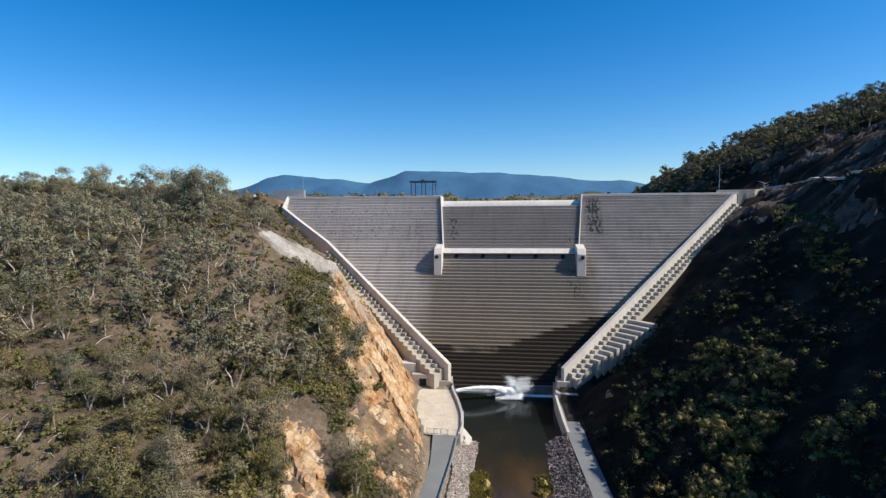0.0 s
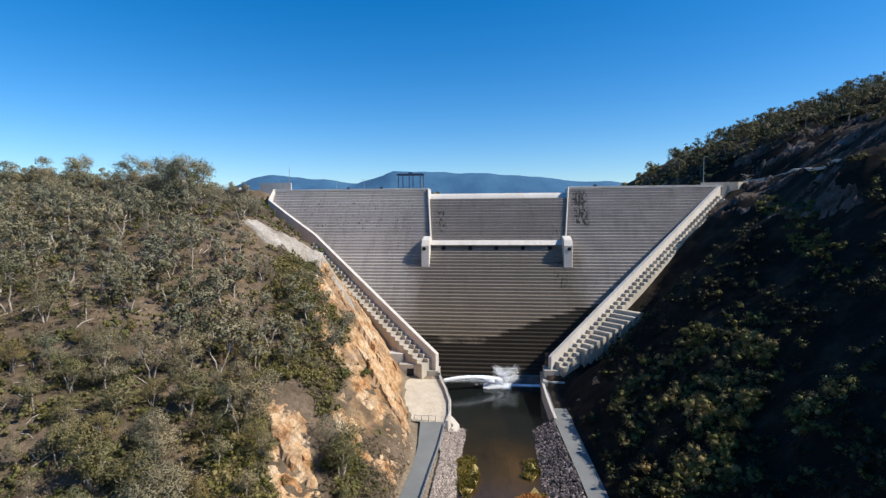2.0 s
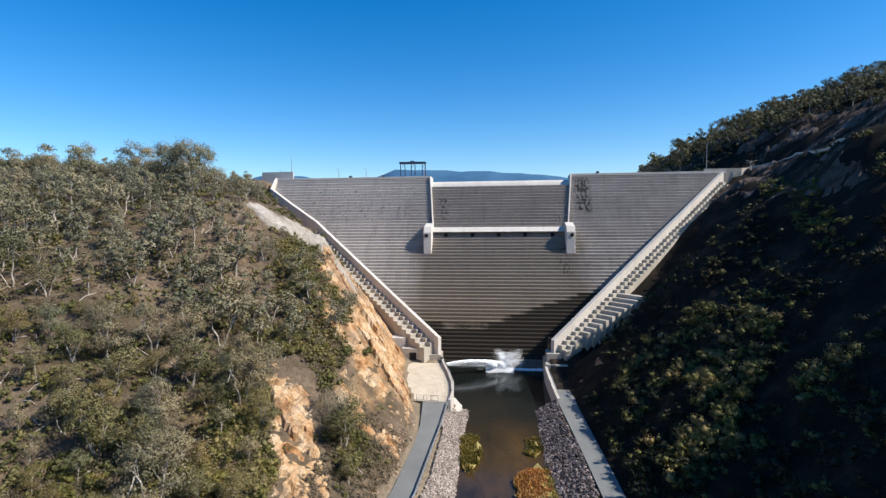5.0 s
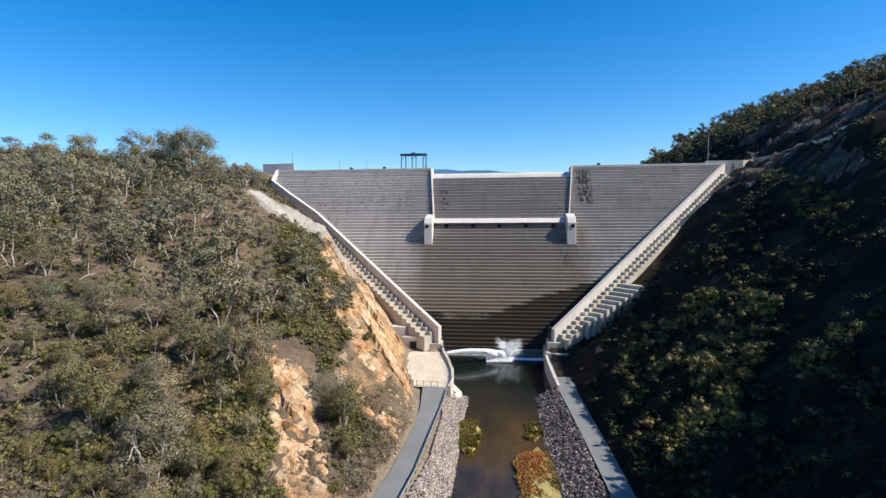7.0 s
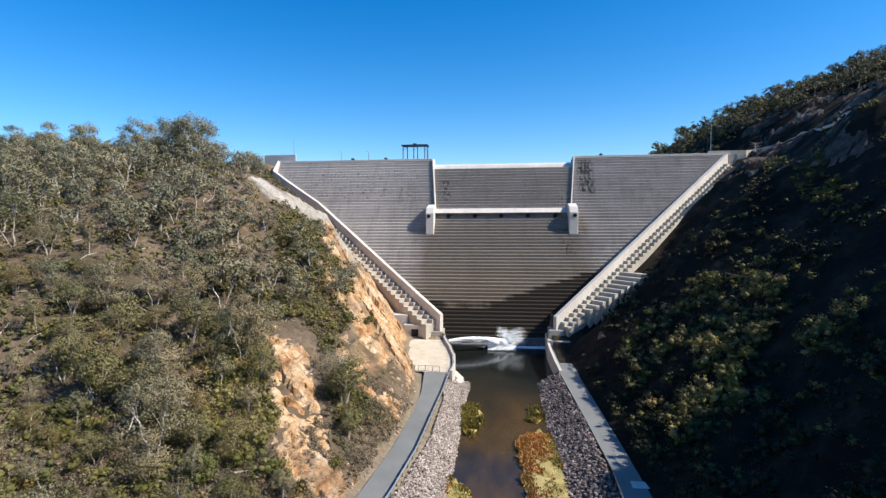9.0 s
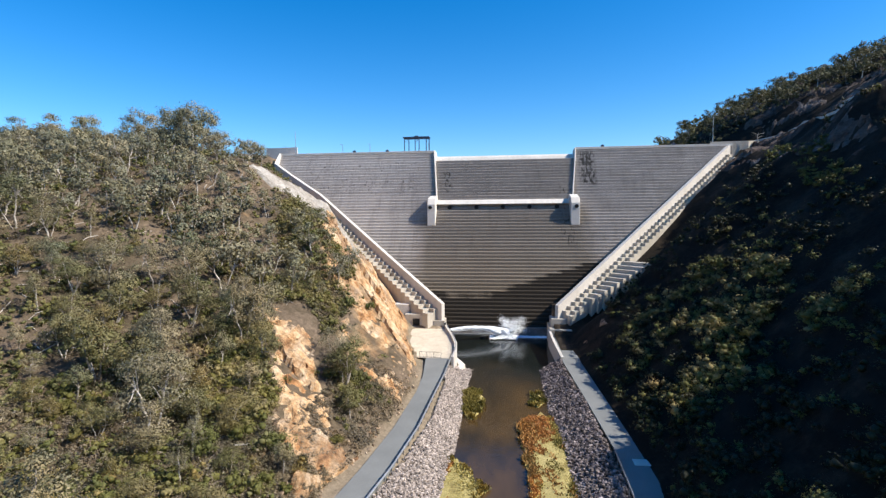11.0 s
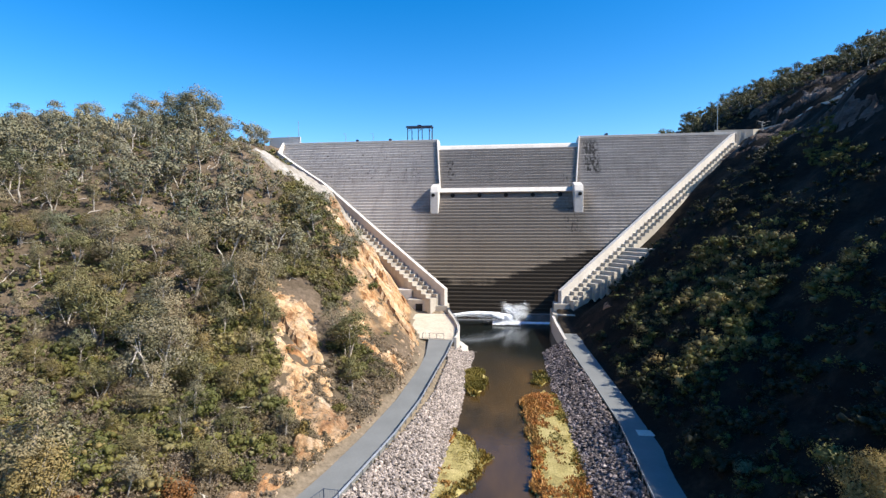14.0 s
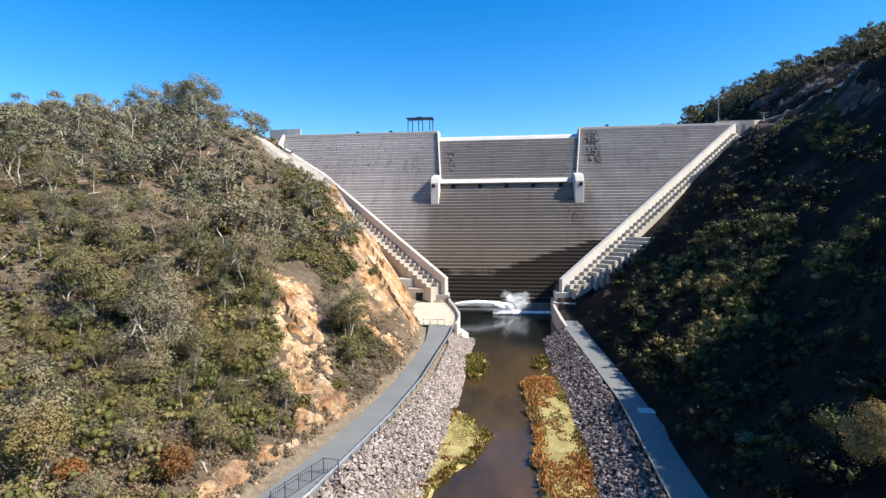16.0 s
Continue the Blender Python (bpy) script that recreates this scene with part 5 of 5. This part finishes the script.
def plant(i, x, y, s, sink=0.2):
    m = Matrix.LocRotScale((x, y, land(x, y) - sink), Euler((rng.gauss(0, 0.05), rng.gauss(0, 0.05), rng.uniform(0, 6.28))), (s, s, s))
    if i in used:
        return copy_thing(PROTO[i], m)
    used.add(i)
    PROTO[i].matrix_basis = m
    return PROTO[i]


def joined_trees(name, places, label, leaves=None):
    """Trees too many to count, as two joined meshes: crowns, and their trunks beneath."""
    sets = {"crown": ([], []), "trunk": ([], [])}
    turned = []
    for i, x, y, s in places:
        m = Matrix.LocRotScale((x, y, land(x, y) - 0.3), Euler((rng.gauss(0, 0.05), rng.gauss(0, 0.05), rng.uniform(0, 6.28))), (s, s, s))
        for ob in LOW[i % 6].children:
            kind = ob.name.split(".")[0]
            V, F = sets[kind]
            me = ob.data
            co = np.empty(len(me.vertices) * 3)
            me.vertices.foreach_get("co", co)
            co = co.reshape(-1, 3) @ np.array(m.to_3x3()).T + np.array(m.translation)
            o = len(V)
            V += [tuple(q) for q in co]
            F += [tuple(k + o for k in p.vertices) for p in me.polygons]
            if kind == "crown":
                turned.append(NORMALS[me.name] @ np.array(m.to_quaternion().to_matrix()).T)
    top = tagged(raw(name, *sets["crown"], leaves or M_LEAF, normals=np.concatenate(turned)), label, "woodland", kind="stuff")
    tagged(raw("trunks", *sets["trunk"], M_TRUNK, top), kind="stuff")


rest = []
tries = 0
singles = 0
while len(spots) < 820 and tries < 30000:
    tries += 1
    y = 34 + 190 * rng.random() ** 1.1
    x = -16 - (y * 1.25 + 20) * rng.random()
    if bare(x, y) or y > 175 and x > -112 or y > 142 and x > -98:
        continue
    if y < 64 and x > -54 and rng.random() < 0.8 or y > 110 and max(shot_mask(x - 3, y + 6), shot_mask(x - 6, y + 12), shot_mask(x - 9, y + 18)) > 0.1:
        continue
    gap = (4.9 if y < 118 else 5.1) + 1.4 * noise.noise((x * 0.05, y * 0.05, 8.0))
    if not far_enough(x, y, gap):
        continue
    spots.append((x, y))
    s = rng.uniform(0.75, 1.3) if y < 120 else rng.uniform(0.65, 1.05)
    i = rng.randrange(10)
    if y < 58:
        s *= 0.75
    if y > 100 and table(LEFT, y)[0] - x < table(LEFT, y)[2] + 12:
        s *= 0.78
    if y < 92 and x > -92 and singles < 175:
        plant(i, x, y, s)
        singles += 1
    else:
        rest.append((i, x, y, s))
# the tall gums on the ridge, and small ones below the far abutment: x, y, height of the top
for x, y, top in ((-172, 167, 77.5), (-165, 173, 79.5), (-166, 189, 81), (-150, 172, 77.5), (-140, 169, 74), (-131, 166, 76), (-125, 168, 77.5), (-119, 164, 76), (-109, 160, 75), (-104, 158, 76.3), (-97, 156, 74.5), (-91, 146, 73.5), (-86.5, 148, 71), (-76.5, 151, 67.5), (-73, 150, 65), (-180, 170, 76), (-158, 166, 74.5)):
    spots.append((x, y))
    i = rng.choice((0, 1, 5, 8))
    plant(i, x, y, (top - land(x, y)) / (1.1 * (8.5, 9.5, 0, 0, 0, 10, 0, 0, 9)[i]))
for x, y, s in ((-69, 135.5, 0.4), (-61, 141, 0.35), (-101.5, 205, 0.5), (-98, 207, 0.45), (-105, 204, 0.55), (-110, 206, 0.6), (-95, 212, 0.4), (-111, 221, 0.6), (-115, 226, 0.55), (-119, 222, 0.6), (-123, 229, 0.6)):
    spots.append((x, y))
    plant(rng.choice((0, 1, 5, 8)), x, y, s)
# right skyline
n0 = len(spots)
skyline = []
tries = 0
while len(spots) < n0 + 240 and tries < 9000:
    tries += 1
    y = rng.uniform(205, 385)
    x = track_x(y) + float(np.interp(y, (236, 262), (36, 5))) + rng.random() * 110
    if not far_enough(x, y, 3.4):
        continue
    spots.append((x, y))
    skyline.append((rng.randrange(10), x, y, rng.uniform(0.5, 0.85) if rng.random() < 0.7 else rng.uniform(0.9, 1.25)))
NEAR = gum_tree(79, 17.0, M_KHAKI, 30000, "khaki gum tree with fine leaves above the shaded road", 0.13, head=(0.06, 0.095))
NEAR.matrix_basis = Matrix.LocRotScale((24.6, 23.5, land(24.6, 23.5) - 0.4), Euler((0, 0, 2.6)), (1.33, 1.33, 1.33))
copy_thing(NEAR, Matrix.LocRotScale((27.5, 36.5, land(27.5, 36.5) - 0.4), Euler((0, 0, 0.5)), (0.72, 0.72, 0.72)))
for i in range(10):
    if i not in used:
        plant(i, -70 - 3 * i, 100, 0.9)
joined_trees("gum_woodland", rest, "grey-green gum woodland on the upper slopes")
joined_trees("ridge_woodland", skyline, "dark green woodland along the ridge", M_WOOD)
for ob in LOW:
    for kid in list(ob.children):
        bpy.data.objects.remove(kid)
    bpy.data.objects.remove(ob)


def thicket(name, material, label, where, n, size, per, leaf, seed, heart=0.4):
    """Many low bushes joined: each a few leaf blobs."""
    r = random.Random(seed)
    blobs = []
    for _ in range(n):
        x, y = where(r)
        s = size * r.uniform(0.5, 1.3)
        z = land(x, y)
        blobs += [(x + r.gauss(0, 0.4) * s, y + r.gauss(0, 0.4) * s, z + s * r.uniform(0.2, 0.7), s * r.uniform(0.35, 0.6), s * r.uniform(0.32, 0.52)) for _ in range(r.choice((2, 3, 4)))]
    v, f, n = leaf_cloud(r, blobs, per, leaf, 0.0, heart)
    return tagged(raw(name, v, f, material, normals=n), label, "shrubs", kind="stuff")


def left_spot(r):
    while True:
        y = 32 + 150 * r.random() ** 1.2
        x = -16 - (y * 1.15 + 15) * r.random()
        if not bare(x, y) and (y < 170 or x < -100):
            return x, y


def cliff_spot(r):
    while True:
        y = 40 + 95 * r.random()
        lx, lz, lw = table(LEFT, y)[:3]
        d = r.uniform(1.0, lw + 8)
        if noise.noise((d * 0.2, y * 0.12, 6.0)) > 0.08 and (rock_mask(lx - d, y) < 0.4 or r.random() < 0.15):
            return lx - d, y


def right_spot(r):
    while True:
        y = 30 + 150 * r.random()
        rx = table(RIGHT, y)[0]
        x = rx + 2 + 85 * r.random() ** 1.3
        if y > 168 and x < rx + 6 or toe_cut(x, y) > 0.3 or upper_cut(x, y) > 0.3 and r.random() < 0.85:
            continue
        if noise.noise((x * 0.06, y * 0.06, 1.0)) > -0.25 - 0.3 * (x < 60) and land(x, y) < 70:
            return x, y


def back_spot(r):
    while True:
        x, y = r.uniform(-600, 700), r.uniform(330, 1000)
        if abs(x) < 0.95 * y:
            return x, y


def bush(x, y, s, material, seed, label, up=0.9):
    r = random.Random(seed)
    ob = tagged(empty("bush", x, y, land(x, y) - 0.1), label, "bush", group="single bushes on the slope")
    bm = bmesh.new()
    blobs = []
    for i in range(6):
        a = 6.28 * i / 6 + r.random()
        q = Vector((math.cos(a) * s * 0.42, math.sin(a) * s * 0.42, s * up * r.uniform(0.4, 0.85)))
        tube(bm, [(0, 0, 0), q * 0.5 + Vector((0, 0, 0.1)), q], [0.06, 0.045, 0.02], 5)
        blobs.append((q.x, q.y, q.z, s * 0.4, s * up * 0.36))
    blobs.append((0, 0, s * up * 0.8, s * 0.42, s * up * 0.35))
    part("stems", bm, M_TRUNK, ob)
    v, f, n = leaf_cloud(r, blobs, 200, 0.12 + 0.04 * s, 0.0)
    raw("foliage", v, f, material, ob, normals=n)


for i, (x, y, s, mt, lb, up) in enumerate((
        (-29.9, 42.3, 2.2, M_RUST, "rust-red leafy bush near the road cutting", 1.9), (-29.1, 61.6, 2.6, M_SHRUB, "spreading green bush on the rock edge", 0.9), (-26.0, 62.6, 1.3, M_SHADE, "dark round bush on the rock edge", 1.2),
        (-28.0, 50.9, 2.0, M_SHRUB, "spreading green bush on the rock edge", 0.9), (-35.8, 37.5, 1.8, M_RUST, "rust-red leafy bush in dry scrub", 0.9), (-43.1, 41.1, 2.0, M_SHRUB, "bright green bush among grey scrub", 1.0),
        (-35.7, 56.1, 2.8, M_SHRUB, "tall green bush among grey scrub", 1.3), (-23.9, 70.7, 1.5, M_SHRUB, "green bush above the road verge", 0.8), (-25.8, 57.5, 1.0, M_SHRUB, "small green bush on bare rock", 0.9),
        (-24.3, 83.6, 1.6, M_SHRUB, "green bush above the road verge", 0.8), (-29.0, 83.0, 1.8, M_SHRUB, "green bush in a gully of rock", 0.9), (-31.2, 117.6, 2.2, M_SHRUB, "green bush above the orange rock", 1.1),
        (-34.2, 109.5, 2.4, M_SHRUB, "green bush above the orange rock", 1.1), (-66, 184, 3.6, M_SHRUB, "olive bush beside the chute wall", 1.0), (42.3, 92.6, 2.4, M_SHRUB, "bright green bush on the shaded hillside", 0.9),
        (46.7, 132.9, 2.0, M_SHRUB, "bright green bush on the shaded hillside", 0.9), (37.8, 134.1, 2.2, M_SHRUB, "bright green bush on the shaded hillside", 0.9), (26.1, 58.1, 1.6, M_LEAF, "pale grey-green bush beside the shaded road", 0.8), (30.5, 50.4, 2.6, M_SHRUB, "olive bush above the shaded road", 1.1))):
    bush(x, y, s, mt, 300 + i, lb, up)

thicket("shrubs", M_SHRUB, "green and olive undergrowth on the slope", left_spot, 1500, 1.8, 22, 0.25, 21)
thicket("dry_scrub", M_DRY, "grey-brown dry scrub and fallen twigs", left_spot, 2600, 1.0, 13, 0.26, 22, 0.0)
thicket("shrubs", M_LEAF2, "olive shrubs scattered under the gums", left_spot, 1200, 1.8, 22, 0.25, 23)
thicket("cliff_shrubs", M_SHRUB, "green shrubs clinging to the orange rock", cliff_spot, 70, 1.4, 60, 0.2, 24)
thicket("dry_scrub", M_DRY, "dry grey scrub along the cliff foot", cliff_spot, 520, 0.8, 26, 0.2, 25, 0.0)
thicket("hillside_shrubs", M_SHADE, "shrubs on the hillside, leaf colour darkened for its shade", right_spot, 1100, 2.1, 26, 0.3, 26)
thicket("hillside_shrubs", M_SHRUB, "olive shrubs on the shaded hillside", right_spot, 230, 1.8, 28, 0.28, 27)
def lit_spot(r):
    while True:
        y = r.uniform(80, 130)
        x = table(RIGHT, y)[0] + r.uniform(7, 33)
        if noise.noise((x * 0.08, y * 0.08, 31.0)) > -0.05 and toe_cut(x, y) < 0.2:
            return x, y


def low_spot(r):
    while True:
        y = 34 + 36 * r.random()
        x = table(LEFT, y)[0] - 1 - 34 * r.random()
        if rock_mask(x, y) < 0.4:
            return x, y


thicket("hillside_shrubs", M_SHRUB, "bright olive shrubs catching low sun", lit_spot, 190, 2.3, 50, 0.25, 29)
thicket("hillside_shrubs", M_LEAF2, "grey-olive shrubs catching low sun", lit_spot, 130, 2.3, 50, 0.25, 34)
thicket("dry_scrub", M_DRY, "tangled grey fallen branches and dry scrub", low_spot, 1700, 1.1, 28, 0.2, 30, 0.0)
def gully_spot(r):
    while True:
        y = r.uniform(62, 106)
        x = -25 - (y - 62) * 0.48 + r.gauss(0, 8.0)
        if rock_mask(x, y) < 0.45 and table(LEFT, y)[0] - x > 1.5:
            return x, y


thicket("shrubs", M_SHRUB, "green bushes beside the bare rock gully", gully_spot, 90, 1.6, 60, 0.2, 43)
thicket("shrubs", M_LEAF2, "olive bushes beside the bare rock gully", gully_spot, 170, 1.5, 60, 0.2, 44)
thicket("dry_scrub", M_DRY, "grey dry brush beside the bare rock gully", gully_spot, 760, 0.9, 26, 0.2, 45, 0.0)
thicket("shrubs", M_SHRUB, "mixed green bushes among dry scrub", low_spot, 130, 1.8, 110, 0.17, 31, 0.5)
thicket("shrubs", M_KHAKI, "yellowish bushes among dry scrub", low_spot, 35, 1.9, 110, 0.17, 33, 0.3)
def ridge_spot(r):
    while True:
        y = r.uniform(205, 325)
        x = track_x(y) + float(np.interp(y, (236, 262), (33, 2))) + 110 * r.random()
        if land(x, y) > 66:
            return x, y


def bench_spot(r):
    y = r.uniform(118, 190)
    return track_x(y) + r.uniform(-18, -11.5), y


def edge_spot(r):
    while True:
        y = r.uniform(64, 158)
        lx, lz, lw = table(LEFT, y)[:3]
        d = r.uniform(7, lw + 9)
        x = lx - d
        if shot_mask(x, y) < 0.1 and rock_mask(x, y) < 0.35 + 0.5 * (noise.noise((x * 0.15, y * 0.15, 9.0)) > 0.1):
            return x, y


thicket("shrubs", M_SHRUB, "dense green bushes along the edge of the rock cut", edge_spot, 330, 1.9, 40, 0.24, 37)
thicket("shrubs", M_LEAF2, "khaki bushes along the edge of the rock cut", edge_spot, 420, 1.8, 40, 0.24, 38)
thicket("dry_scrub", M_DRY, "dry brush along the edge of the rock cut", edge_spot, 1000, 1.0, 16, 0.26, 39, 0.0)
def mound_spot(r):
    y = r.uniform(178, 226)
    return -(y - 162) * 1.247 - 26 - 34 * r.random() ** 1.3, y


thicket("shrubs", M_SHRUB, "dark green bushes on the knoll beside the dam", mound_spot, 130, 1.6, 24, 0.4, 41)
thicket("dry_scrub", M_DRY, "dry brush on the knoll beside the dam", mound_spot, 260, 1.0, 14, 0.4, 42)
thicket("ridge_shrubs", M_WOOD, "dark dense undergrowth below the ridge trees", ridge_spot, 1100, 3.0, 14, 0.8, 35)
thicket("bench_shrubs", M_SHRUB, "olive shrubs along the lit bench edge", bench_spot, 240, 1.3, 22, 0.3, 36)


def verge_spot(r):
    y = r.uniform(38, 100)
    return table(LEFT, y)[0] - r.uniform(0.9, 10), y


thicket("verge_scrub", M_DRY, "grey dry brush on the road verge", verge_spot, 1300, 0.7, 24, 0.2, 32, 0.0)
def fallen_branches():
    """Bleached limbs lying about on the slope."""
    r = random.Random(91)
    bm = bmesh.new()
    for _ in range(620):
        x, y = left_spot(r)
        a, l = r.uniform(0, 6.28), r.uniform(1.2, 4.5)
        pts = [Vector((x + math.cos(a) * l * k + r.gauss(0, 0.12), y + math.sin(a) * l * k + r.gauss(0, 0.12), 0)) for k in (0, 0.5, 1)]
        for p in pts:
            p.z = land(p.x, p.y) + 0.15 + 0.15 * r.random()
        w = r.uniform(0.06, 0.13)
        tube(bm, pts, [w, w * 0.8, w * 0.4], 4)
    tagged(part("fallen_branches", bm, M_TRUNK), "bleached fallen branches among dry scrub", "fallen branches", kind="stuff")


fallen_branches()
thicket("far_woods", M_LEAF2, "dark open woodland behind the reservoir", back_spot, 800, 6.0, 14, 2.2, 28)

# pale dead tree at the crest abutment
dead = tagged(empty("dead_tree", 103.5, 228, land(103.5, 228) - 0.3), "bleached leafless tree at the dam abutment", "tree")
bm = bmesh.new()
tube(bm, [(0, 0, 0), (0.2, 0, 2.0), (-0.2, 0, 4.0), (0.3, 0, 5.6)], [0.3, 0.24, 0.18, 0.08], 7)
part("trunk", bm, M_TRUNK, dead)
for a, h, l in ((0.3, 3.4, 2.6), (2.8, 4.0, 2.2), (0.0, 4.6, 3.0), (3.3, 4.9, 2.4)):
    bm = bmesh.new()
    tube(bm, [(0, 0, h), (math.cos(a) * l * 0.5, 0.3, h + 0.7), (math.cos(a) * l, 0.4, h + 0.9)], [0.13, 0.09, 0.03], 5)
    part("limb", bm, M_TRUNK, dead)
